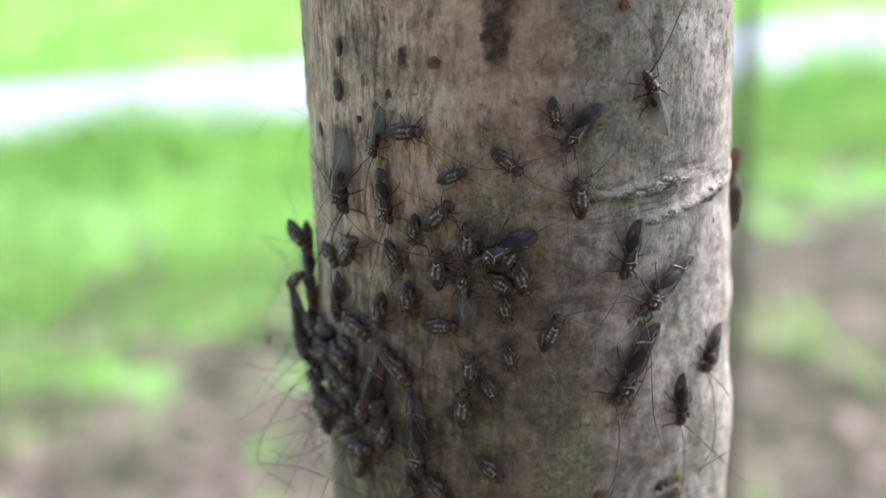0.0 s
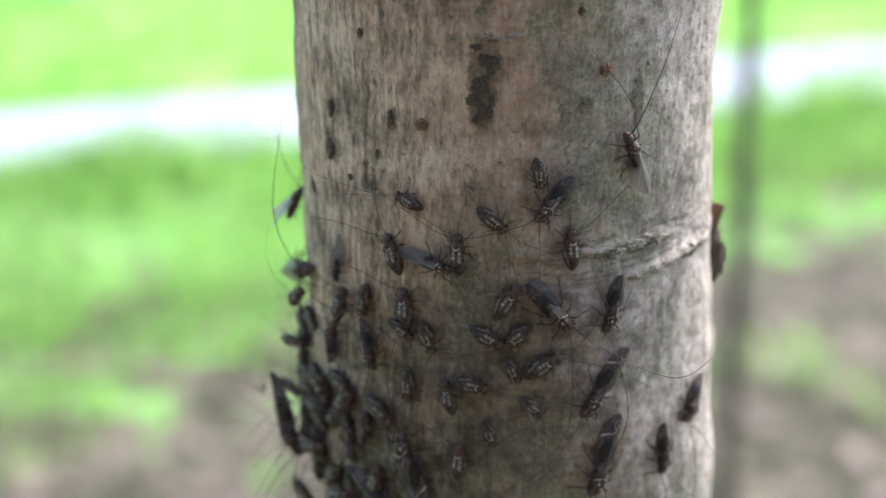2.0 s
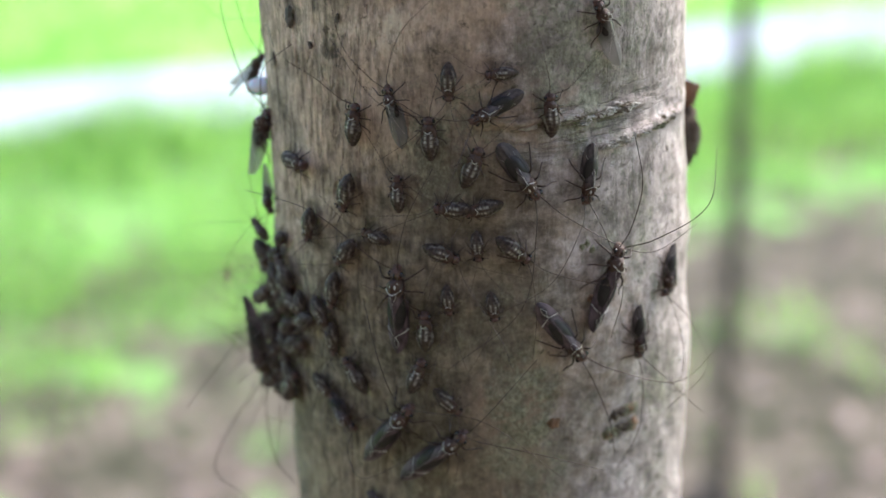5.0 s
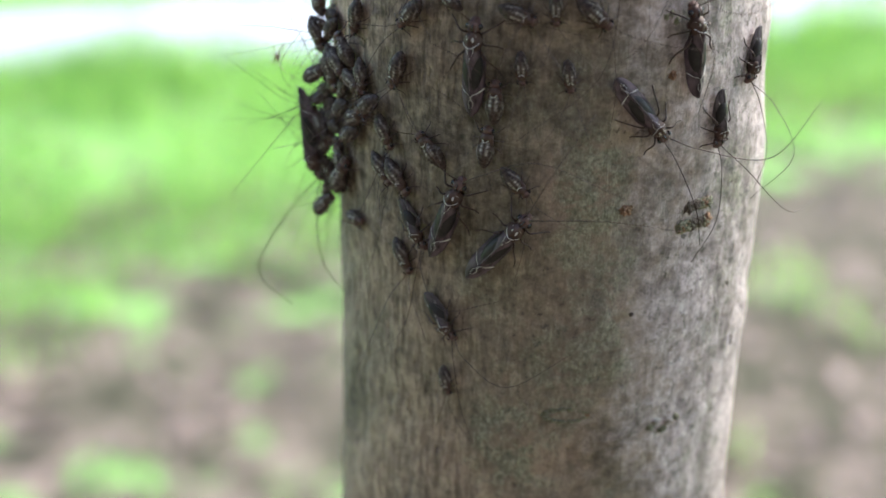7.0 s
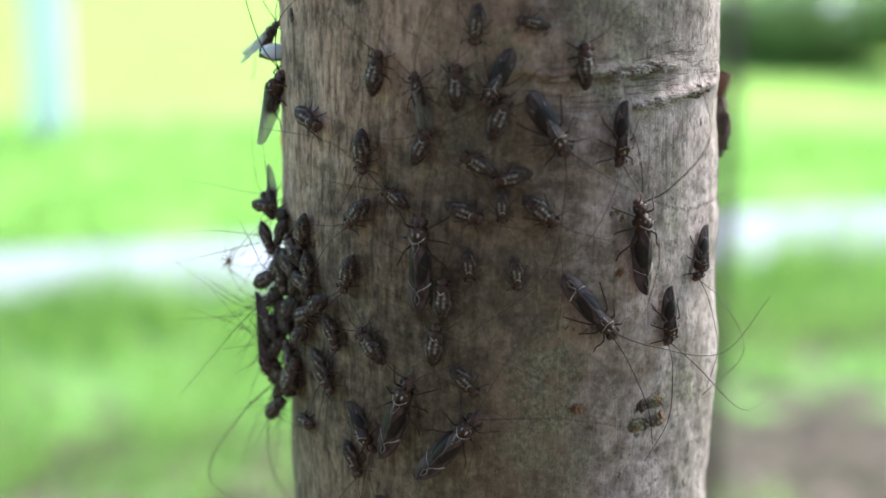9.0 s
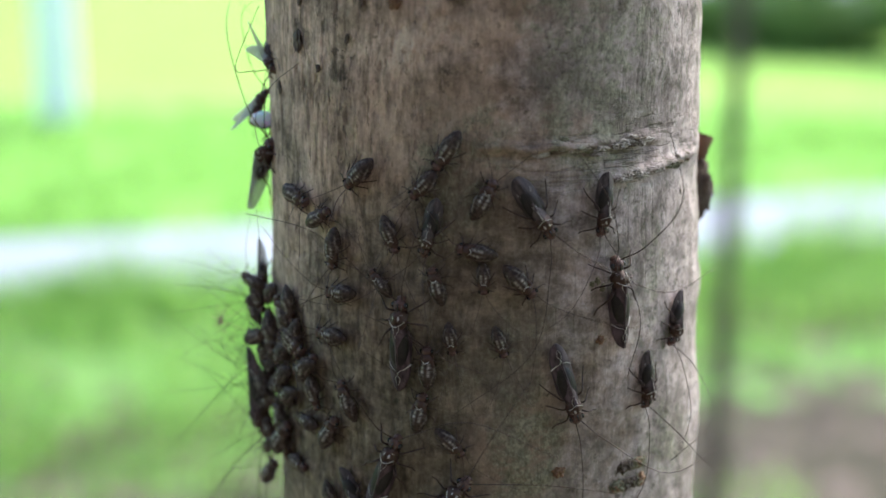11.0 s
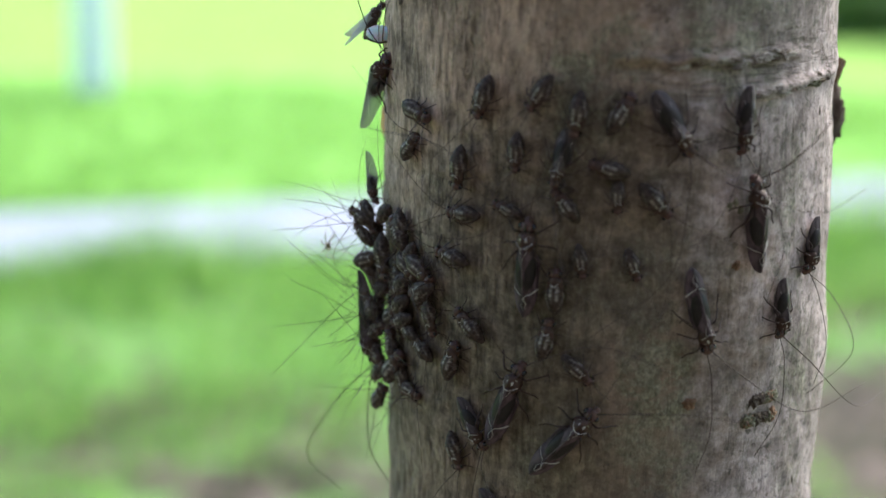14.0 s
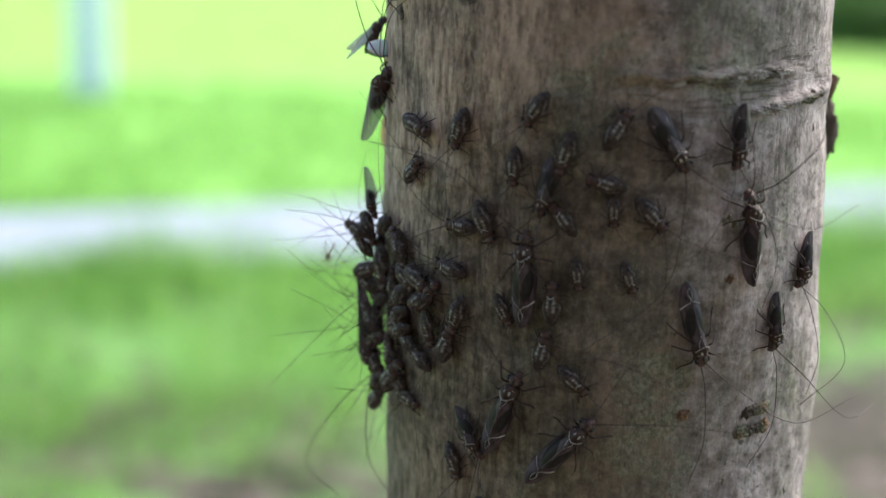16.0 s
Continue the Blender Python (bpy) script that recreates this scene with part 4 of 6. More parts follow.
def adult(kind, lean):
    """A winged barklouse, 7 mm long: head, thorax, abdomen, roofed wings with white chevrons, legs and antennae."""
    clear = kind == "P"
    thing = empty("barklouse")
    part("head", blob((0, 2.98, 0.74), (0.52, 0.52, 0.47), 0.10, 18, 12, 1.0), HEAD, thing)
    part("snout", blob((0, 3.40, 0.55), (0.36, 0.26, 0.30), 0.1, 12, 8, 2.0), HEAD, thing)
    for side in (-1, 1):
        part("eye", blob((side * 0.46, 3.02, 0.86), (0.18, 0.22, 0.22), 0.0, 12, 8), EYE, thing)
    part("thorax", blob((0, 1.95, 0.92), (0.66, 0.82, 0.70), 0.22, 20, 12, 3.0), BROWN, thing)
    part("collar", tube(bow([(-0.60, 1.98, 1.32), (-0.34, 1.76, 1.64), (0, 1.62, 1.74), (0.34, 1.76, 1.64), (0.60, 1.98, 1.32)], 5), 0.024, 0.024, 6), CREAM, thing, "curved cream line")
    for side in (-1, 1):
        part("thorax_spot", blob((side * 0.17, 2.16, 1.52), (0.09, 0.20, 0.07), 0.4, 12, 8, 2.0), CREAM, thing, "small pale thorax spot")
    for side in (-1, 1):
        part("head_line", tube(bow([(side * 0.20, 2.58, 1.08), (side * 0.26, 2.95, 1.16), (side * 0.20, 3.36, 0.90)], 4), 0.035, 0.025, 6), GREY_LINE, thing, "pale streak on the head")
    part("neck_line", tube(bow([(-0.42, 2.36, 1.22), (-0.2, 2.44, 1.36), (0.2, 2.44, 1.36), (0.42, 2.36, 1.22)], 4), 0.020, 0.020, 6), CREAM, thing, "curved cream line")
    part("face_stripe", tube(bow([(0, 2.62, 1.17), (0, 3.0, 1.22), (0, 3.38, 0.92)], 4), 0.07, 0.05, 6), EYE, thing, "dark stripe on the head")
    part("abdomen", blob((0, {"G": 0.4, "F": 0.7}.get(kind, 0.05), 0.72), (0.74, {"G": 1.5, "F": 1.2}.get(kind, 1.85), 0.60), 0.05, 18, 12, 4.0), BLACK if not clear else BROWN, thing)
    for side in (-1, 1):
        if clear:
            part("wing", wing(side, -24.0, 24.0), CLEAR, thing, "clear veined wing")
            continue
        short, girth = {"G": (0.74, 1.02), "F": (1.0, 1.15)}.get(kind, (1.0, 1.0))
        folded = part("wing", wing(side, 0, 0, short, girth), {"G": GREY, "F": SMOKY}.get(kind, WING), thing)
        if kind in "GF":
            part("wing_vein", tube(bow([wing_point(s, c, side, short, girth) for s, c in ((0.05, 0.10), (0.30, 0.20), (0.52, 0.45), (0.70, 0.75))], 4), 0.022, 0.012, 6), CREAM, folded, "thin pale vein")
            continue
        # pale line paints the highlight along the roof ridge of the wings
        if side > 0:
            part("ridge_highlight", tube([wing_point(s, 0.06, side) for s in (0.20, 0.35, 0.50, 0.64)], 0.016, 0.012, 5), GREY_LINE, folded, "thin pale line painting the highlight on the wing ridge")
        bold = 1.0 if side > 0 else 0.35
        part("wing_mark", tube(bow([wing_point(s, c, side) for s, c in ((0.60, 1.0), (0.635, 0.80), (0.67, 0.55), (0.685, 0.30))], 4), 0.070 * bold, 0.016, 6), CREAM, folded, "cream chevron line")
        part("wing_loop", tube(bow([wing_point(s, c, side) for s, c in ((0.68, 0.34), (0.72, 0.16), (0.77, 0.20), (0.80, 0.34), (0.86, 0.30), (0.90, 0.20))], 4), 0.030 * bold, 0.012, 6), CREAM, folded, "cream loop line")
        part("wing_vein", tube(bow([wing_point(s, c, side) for s, c in ((0.02, 0.66), (0.07, 0.50), (0.13, 0.26), (0.19, 0.08))], 4), 0.020, 0.012, 6), CREAM, folded, "thin pale vein")
    legs(thing, 1.05, 0.95, ((2.45, 2.95, 3.45), (1.95, 1.75, 1.40), (1.45, 0.55, -0.55)), 0.085)
    feelers(thing, (0.22, 3.35, 0.95), {"G": 12.5, "F": 12.0, "P": 13.5}.get(kind, 10.5), LEANS[lean], {"F": 0.052, "P": 0.064}.get(kind, 0.047))
    return thing


def nymph(lean):
    """A wingless young barklouse, 3.2 mm long, with a banded abdomen."""
    thing = empty("barklouse_nymph")
    part("head", blob((0, 1.28, 0.46), (0.42, 0.36, 0.38), 0.08, 16, 10, 1.0), HEAD, thing)
    for side in (-1, 1):
        part("eye", blob((side * 0.39, 1.30, 0.57), (0.12, 0.15, 0.15), 0.0, 10, 8), EYE, thing)
        part("wing_pad", blob((side * 0.42, 0.36, 0.68), (0.19, 0.48, 0.15), 0.1, 12, 8, 5.0), BROWN, thing)
    part("thorax", blob((0, 0.72, 0.52), (0.50, 0.48, 0.44), 0.10, 16, 10, 3.0), BROWN, thing)
    body = blob((0, -0.48, 0.58), (0.66, 1.20, 0.55), 0.05, 24, 40, 4.0)
    body = turned_poles(body)
    for v in body.verts:
        u = max(0.0, min(1.0, (-0.0006 - v.co.y) / 0.001))
        v.co.x *= 1 - 0.24 * u
        v.co.z = 0.00040 + (v.co.z - 0.00040) * (1 - 0.35 * u)
        swell = 1 + 0.045 * math.sin(v.co.y * 22600)
        v.co.x *= swell
        v.co.z = 0.00040 + (v.co.z - 0.00040) * swell
    part("abdomen", body, STRIPED, thing, "dark abdomen with cream bands")
    part("shield", tube(bow([(-0.28, 0.66, 0.84), (-0.13, 0.52, 0.95), (0, 0.47, 0.98), (0.13, 0.52, 0.95), (0.28, 0.66, 0.84)], 4), 0.030, 0.030, 6), CREAM, thing, "curved cream line")
    legs(thing, 0.62, 0.62, ((0.98, 1.25, 1.60), (0.74, 0.60, 0.42), (0.50, 0.05, -0.55)), 0.055)
    feelers(thing, (0.15, 1.52, 0.58), (6.6, 4.2, 5.8, 4.6)[lean], [(wide, up * 1.4, curl * 0.2) for wide, up, curl in LEANS[lean]], 0.031, 0.30)
    return thing


MODELS, TROOP = {}, {}
LABELS = {"A": ("dark winged barklouse adult with cream wing chevrons on bark", "insect"),
          "P": ("barklouse adult with clear raised wings on bark", "insect"),
          "F": ("barklouse adult with clear folded wings on bark", "insect"),
          "G": ("grey-winged barklouse adult resting head down on bark", "insect"),
          "N": ("small dark barklouse nymph with cream abdomen bands on bark", "insect")}
MIDDLE = {"G": -0.00065}
LENGTH = {"A": 7.0, "G": 5.7, "F": 7.0, "P": 7.0, "N": 3.3}


def spawn(key, kind, size, theta, z, heading, lift, tilt=0.0):
    """Sets one barklouse of that length in millimetres on the bark."""
    look_of = (kind, len(TROOP) % 4)
    m = on_bark(theta, z, heading, lift, tilt) @ Matrix.Scale(size / LENGTH[kind], 4) @ Matrix.Translation((0, MIDDLE.get(kind, 0.0), 0))
    if look_of not in MODELS:
        made = nymph(look_of[1]) if kind == "N" else adult(*look_of)
        label, category = LABELS[kind]
        tagged(made, label, category, "barklice on the trunk")
        MODELS[look_of] = made
        made.matrix_basis = m
    else:
        made = copy_thing(MODELS[look_of], Matrix())
        made.matrix_basis = m
    TROOP[key] = made


spawn("a0", "A", 8.00, -64.0, -5.27, -52, 1.82)
spawn("a1", "A", 7.20, -32.7, -20.89, 111, 0.00)
spawn("a2", "A", 7.20, -30.9, -11.02, -84, 0.00)
spawn("a3", "A", 7.20, -44.6, -8.33, -107, 0.00)
spawn("a4", "A", 7.20, 25.6, -4.91, -123, 0.00)
spawn("a5", "A", 6.60, 34.9, 0.92, -148, 0.00)
spawn("g6", "G", 5.40, -5.7, 5.31, -154, 0.00)
spawn("g7", "G", 4.80, 25.1, 4.44, -109, 0.00)
spawn("g8", "G", 4.40, 54.0, -6.26, -131, 0.00)
spawn("g9", "G", 4.60, 40.2, -9.25, -93, 0.00)
spawn("g10", "G", 4.50, 12.4, 14.19, -133, 0.00)
spawn("f11", "F", 5.60, 32.2, 15.21, 114, 0.00)
spawn("w12", "F", 4.20, -38.8, 13.11, -101, 0.00)
spawn("g13", "G", 4.40, -37.0, 8.24, -77, 0.00)
spawn("g14", "G", 4.40, -57.2, -1.68, -91, 0.00)
spawn("f15", "F", 4.80, -16.1, 1.12, 98, 0.00)
spawn("n16", "N", 2.60, -18.4, 10.53, 24, 0.00)
spawn("n17", "N", 3.40, -22.3, 7.34, 46, 0.00)
spawn("n18", "N", 3.19, -30.2, 13.55, 7, 0.00)
spawn("n19", "N", 3.40, -50.9, 2.73, 58, 0.00)
spawn("n20", "N", 3.30, -78.0, 1.57, -40, 1.08)
spawn("n21", "N", 2.77, -60.8, 1.57, -31, 0.00)
spawn("n22", "N", 2.60, -78.0, -2.29, 41, 1.70)
spawn("n23", "N", 3.33, -49.3, -3.42, -16, 0.00)
spawn("n24", "N", 2.80, -54.8, -6.72, -62, 0.00)
spawn("n25", "N", 3.40, -40.5, -1.31, -102, 0.00)
spawn("n26", "N", 3.14, -31.4, 0.28, -93, 0.00)
spawn("n27", "N", 2.64, -28.9, 5.98, -97, 0.00)
spawn("n28", "N", 2.98, -35.1, 3.49, -60, 0.00)
spawn("n29", "N", 3.40, -14.8, 5.41, 90, 0.00)
spawn("n30", "N", 2.99, -5.2, 11.82, -40, 0.00)
spawn("n31", "N", 2.50, 6.0, 15.34, -81, 0.00)
spawn("n32", "N", 3.40, 11.9, 8.90, 92, 0.00)
spawn("n33", "N", 3.40, -5.2, 4.74, 56, 0.00)
spawn("n34", "N", 3.08, -2.6, 2.83, -72, 0.00)
spawn("n35", "N", 3.09, -15.9, -4.81, 90, 0.00)
spawn("n36", "N", 3.05, -22.9, -1.46, 6, 0.00)
spawn("n37", "N", 2.60, -6.8, 0.39, -75, 0.00)
spawn("n38", "N", 3.37, 4.1, -1.59, 64, 0.00)
spawn("n39", "N", 2.60, -6.2, -3.53, -74, 0.00)
spawn("n40", "N", 2.60, -11.2, -6.34, -67, 0.00)
spawn("n41", "N", 3.40, -17.9, -8.17, 88, 0.00)
spawn("n42", "N", 3.01, -11.9, -13.15, -42, 0.00)
spawn("n43", "N", 2.60, -55.0, -5.58, -16, 0.00)
spawn("n44", "N", 2.60, -77.9, -5.76, -55, 0.24)
spawn("n45", "N", 3.40, -64.0, -9.22, -102, 0.00)
spawn("n46", "N", 3.11, -51.6, -15.94, 70, 0.00)
spawn("n47", "N", 3.40, -40.8, -12.00, 79, 0.00)
spawn("n48", "N", 3.40, -57.1, -12.98, 41, 0.00)
spawn("n49", "N", 3.31, -25.9, -15.59, -52, 0.00)
spawn("n50", "N", 3.40, -57.7, -9.98, -82, 0.00)
spawn("n51", "N", 2.60, -74.5, -13.81, -134, 0.00)
spawn("n52", "N", 3.10, -7.5, 2.42, -32, 0.00)
spawn("n53", "N", 3.40, -22.7, 3.10, 90, 0.00)
spawn("n54", "N", 3.03, -38.6, -5.24, -65, 0.00)
spawn("n55", "N", 2.65, -66.3, -6.15, -45, 0.00)
spawn("n56", "N", 3.12, -125.0, -21.32, -59, 0.00)
spawn("n57", "N", 2.60, -125.0, -30.95, -79, 0.00)
spawn("n58", "N", 2.80, -125.0, -20.15, 3, 0.00)
spawn("n59", "N", 3.15, -125.0, -9.98, -21, 0.00)
spawn("n60", "N", 2.60, -125.0, -14.34, 123, 0.00)
spawn("p61", "P", 5.00, -128.0, 12.00, -31, 0.00)
spawn("c1", "N", 3.50, -35.0, -5.76, -44, 0.14)
spawn("c3", "N", 3.63, -67.3, -5.74, -169, 0.03)
spawn("c6", "N", 3.37, -44.1, -9.96, -144, 0.09)
spawn("c8", "N", 3.00, -43.4, -9.87, 137, 0.08)
spawn("c11", "N", 2.74, -33.2, -16.09, -72, 0.12)
spawn("c14", "N", 3.90, -50.9, -14.19, 10, 0.30)
spawn("c15", "N", 3.90, -55.3, -6.88, -34, 0.30)
spawn("c16", "N", 3.04, -70.9, -3.83, -61, 0.08)
spawn("c17", "N", 3.34, -71.2, -5.13, 149, 0.12)
spawn("c18", "N", 3.31, -75.1, -4.91, 147, 0.06)
spawn("c19", "N", 3.15, -64.8, -8.08, -110, 0.01)
spawn("c20", "N", 2.91, -54.2, -9.58, 175, 0.19)
spawn("c21", "N", 3.33, -59.8, -9.04, -43, 0.19)
spawn("c22", "N", 3.08, -77.2, -10.20, -71, 0.06)
spawn("c23", "N", 3.02, -74.5, -13.04, -39, 0.01)
spawn("c24", "N", 3.05, -67.0, -12.98, 221, 0.09)
spawn("c25", "N", 3.37, -72.9, -14.45, 121, 0.03)
spawn("c26", "N", 2.92, -73.6, -6.11, -47, 0.73)
spawn("c27", "N", 3.02, -62.8, -6.84, -28, 0.68)
spawn("c28", "N", 3.43, -63.8, -7.32, 188, 0.70)
spawn("c29", "N", 3.22, -72.8, -11.39, 141, 0.70)
spawn("c30", "N", 3.46, -65.5, -12.41, -162, 0.62)
spawn("c31", "N", 3.42, -64.2, -12.06, 0, 0.86)
spawn("w0", "F", 7.00, -51.6, 9.44, -86, 0.00)
spawn("p0", "P", 4.40, -112.0, 6.50, 70, 0.00)
spawn("c33", "N", 3.10, -79.0, -4.20, -80, 0.10)
spawn("c34", "N", 3.00, -79.0, -6.00, 60, 0.25)

# ---- small things on the bark ----
# white oval stands in for a bright glint, dark lump for its shaded underside
shell = tagged(empty("glint_oval"), "tiny white oval standing in for a bright glint", "shell")
part("glint_body", blob((0, 0.10, 0.42), (0.80, 0.38, 1.08), 0.10, 20, 14, 5.0), GLINT_WHITE, shell)
part("glint_underside", blob((0, -0.16, 0.40), (0.78, 0.24, 1.10), 0.12, 20, 14, 2.0), DARK_BARK, shell, "dark lump painting the shade under the white oval")
shell.matrix_basis = on_bark(-116, 8.2, 52)
TROOP["shell"] = shell


def shed_skin():
    """A dry cast skin that hangs in a few threads off the side of the trunk."""
    thing = tagged(empty("shed_skin"), "dry tan cast insect skin hanging on threads", "cast skin")
    part("husk", blob((0, 0, 4.6), (0.16, 0.30, 0.16), 0.6, 14, 10, 3.0), TAN, thing)
    rng = random.Random(8)
    for k in range(9):
        a = k * 0.7
        d = Vector((math.cos(a), math.sin(a) * 1.1, rng.uniform(-0.6, 0.6)))
        part("leg", tube(bow([(0, 0, 4.6), d * 0.6 + Vector((0, 0, 4.7)), d * 1.15 + Vector((0, 0.15, 4.5))], 4), 0.05, 0.03, 5), TAN, thing)
    for x, y in ((0.3, 1.2), (-0.2, -1.0)):
        part("thread", tube(bow([(x, y * 1.4, -0.2), (x * 0.6, y, 2.2), (0, 0, 4.6)], 5), 0.022, 0.018, 5), TAN, thing)
    thing.matrix_basis = on_bark(-86, -9.0, 80)


shed_skin()


def crawl(key, *rows):
    """Keys one barklouse: seconds, degrees round the trunk, millimetres up, heading, and lift where it climbs over others."""
    thing = TROOP[key]
    size = thing.scale.copy()
    shift = Matrix.Translation((0, -0.00055 if "grey-winged" in thing["label"] else 0.0, 0))
    walk(thing, [(row[0], on_bark(*row[1:]) @ shift) for row in rows])
    thing.scale = size


def motions():
    crawl("a0", (0, -79.3, -6.51, -76, 0.89, 10), (2.5, -79.3, -11.11, -76, 2.23, 10), (3, -79.3, -12.01, -78, 2.23, 10), (5.5, -79.3, -13.91, -80, 1.69, 10), (6, -79.3, -14.21, -80, 1.69, 10), (9, -79.3, -14.73, -84, 1.07, 10), (12.5, -79.3, -14.07, -84, 1.03, 10), (14.5, -79.3, -14.18, -84, 0.88, 10), (16, -79.3, -14.18, -84, 0.88, 10))
    crawl("a1", (0, -32.7, -20.89, 111), (1, -30.2, -14.63, 111), (1.5, -29.4, -10.96, 111), (3, -26.7, -9.29, 93), (5.5, -21.7, -5.81, 89), (6, -21.5, -5.87, 89), (6.5, -21.4, -5.92, 89), (7, -20.5, -5.22, 89), (9, -20.8, -5.06, 89), (11.5, -22.0, -6.14, 89), (16, -22.0, -6.14, 89))
    crawl("a2", (0, -30.9, -11.02, -84), (0.5, -30.4, -12.20, -81), (1.5, -23.1, -15.35, -76), (3, -23.1, -15.35, -76), (4.25, -25.3, -16.24, -3), (5.5, -27.6, -17.13, 69), (9, -27.6, -17.13, 69), (11.5, -27.2, -16.58, 69), (16, -27.2, -16.58, 69))
    crawl("a3", (0, -44.6, -8.33, -107), (0.5, -47.1, -9.53, -80), (1.5, -47.4, -11.51, -27), (2, -40.4, -13.25, -27), (2.5, -28.2, -13.66, -27), (3, -17.6, -15.56, -27), (4.25, -16.2, -17.18, 11), (5.5, -14.8, -18.80, 50), (9, -14.8, -18.80, 50), (11.5, -13.3, -18.79, 50), (16, -13.3, -18.79, 50))
    crawl("a4", (0, 25.6, -4.91, -123), (0.5, 23.4, -5.60, -123), (1.5, 22.5, -5.81, -124), (2, 21.5, -8.16, -110), (3, 21.6, -10.01, -81), (3.83, 25.1, -8.07, -21), (4.67, 28.6, -6.13, 39), (5.5, 32.1, -4.18, 99), (9, 32.1, -4.18, 99), (11.5, 31.3, -3.01, 99), (16, 31.3, -3.01, 99))
    crawl("a5", (0, 34.9, 0.92, -148), (0.5, 33.8, 0.56, -145), (1, 26.7, -0.49, -141), (1.5, 26.4, -0.56, -138), (2, 22.1, -1.91, -127), (2.5, 20.8, -2.31, -117), (3, 14.0, -4.02, -106), (5.5, 18.1, -8.07, -49), (9, 18.1, -8.07, -49), (11.5, 17.0, -8.84, -75), (16, 17.0, -8.84, -75))
    crawl("g6", (0, -5.7, 5.31, -154), (0.5, 4.4, 4.83, -145), (1, 8.2, 5.17, -98), (1.5, 8.2, 5.12, -51), (3, 8.2, 4.97, -51), (5.5, 8.6, 5.29, -57), (9, 8.6, 5.29, -57), (11.5, 9.8, 4.57, -57), (16, 9.8, 4.57, -57))
    crawl("g7", (0, 25.1, 4.44, -109), (3, 25.1, 4.44, -109), (5.5, 26.9, 4.35, -96), (9, 26.9, 4.35, -96), (11.5, 27.6, 4.54, -96), (16, 27.6, 4.54, -96))
    crawl("g8", (0, 54.0, -6.26, -131), (3, 54.0, -6.26, -131), (5.5, 55.5, -5.74, -110), (9, 55.5, -5.74, -110), (11.5, 52.6, -5.57, -110), (16, 52.6, -5.57, -110))
    crawl("g9", (0, 40.2, -9.25, -93), (3, 40.2, -9.25, -93), (5.5, 41.5, -9.74, -92), (9, 41.5, -9.74, -92), (11.5, 40.5, -9.59, -92), (16, 40.5, -9.59, -92))
    crawl("g10", (0, 12.4, 14.19, -133), (0.5, 9.7, 13.51, -133), (1.5, 10.0, 13.35, -133), (3, 10.4, 13.11, -133), (5.5, 3.4, 9.56, -154), (6, 3.6, 9.41, -154), (8.5, 4.5, 8.64, -123), (9, -2.4, 8.39, -116), (11.5, -14.2, 2.27, -102), (13.5, -14.3, 1.96, -102), (14, -14.3, 1.88, -102), (14.5, -16.0, 0.73, -102), (16, -17.2, 0.74, -102))
    crawl("f11", (0, 32.2, 15.21, 114), (3, 32.2, 15.21, 114), (5.6, 33.5, 14.62, 114), (7.4, 37.5, 31.62, 114), (16, 37.5, 31.62, 114))
    crawl("w12", (0, -38.8, 13.11, -101), (0.5, -40.0, 9.47, -97), (1, -49.6, 6.97, -93), (1.5, -51.3, 6.60, -89), (3, -52.9, 6.74, -124), (5.5, -77.9, -1.46, -68, 0.52), (6, -78.0, -1.83, -68, 0.59), (7.5, -78.0, -2.94, -68, 0.80), (9, -78.0, -2.59, -68, 0.61), (11.5, -78.0, -3.59, -68, 0.59), (12, -78.0, -2.78, -68, 0.64), (12.5, -78.0, -2.67, -68, 0.72), (16, -78.0, -3.01, -68, 1.03))
    crawl("g13", (0, -37.0, 8.24, -77), (0.5, -41.7, 3.65, -77), (1.5, -40.5, 0.17, -77), (2, -40.8, 0.20, -73), (2.5, -40.0, -5.49, -70), (3, -37.7, -7.80, -67), (5.5, -30.2, -26.28, -50), (6, -31.7, -25.94, -50), (6.5, -29.8, -25.46, -50), (8.5, -29.6, -25.45, -50), (16, -29.6, -25.45, -50))
    crawl("g14", (0, -57.2, -1.68, -91), (0.5, -56.5, -0.73, -37), (1, -56.3, -0.84, 18), (1.5, -56.1, -0.94, 73), (2, -55.9, -1.05, 73), (3, -48.7, -11.88, 73), (4.25, -44.8, -14.48, 10), (5.5, -40.9, -17.09, -53), (6, -40.3, -17.33, -53), (6.5, -39.7, -17.57, -53), (7, -37.6, -18.34, -53), (7.5, -37.7, -18.72, -53), (9, -38.0, -18.54, -53), (11.5, -36.4, -18.80, -53), (16, -36.4, -18.80, -53))
    crawl("f15", (0, -16.1, 1.12, 98), (0.5, -13.8, 1.76, 42), (1, -13.7, 3.80, -14), (1.5, -20.7, 5.97, -69), (2, -22.6, 8.22, -12), (2.5, -23.2, 8.95, 45), (3, -23.3, 9.04, 103), (5.5, -20.1, 9.17, 103), (6, -20.1, 9.17, 103), (9, -20.1, 6.18, 103), (11.2, -125.0, 12.00, 103), (16, -125.0, 12.00, 103))
    crawl("n16", (0, -18.4, 10.53, 24), (0.5, -20.7, 10.77, 24), (1, -26.3, 12.73, 92), (1.5, -26.3, 12.76, 160), (3, -26.2, 12.84, 160), (5.2, -125.0, 12.84, 160), (16, -125.0, 12.84, 160))
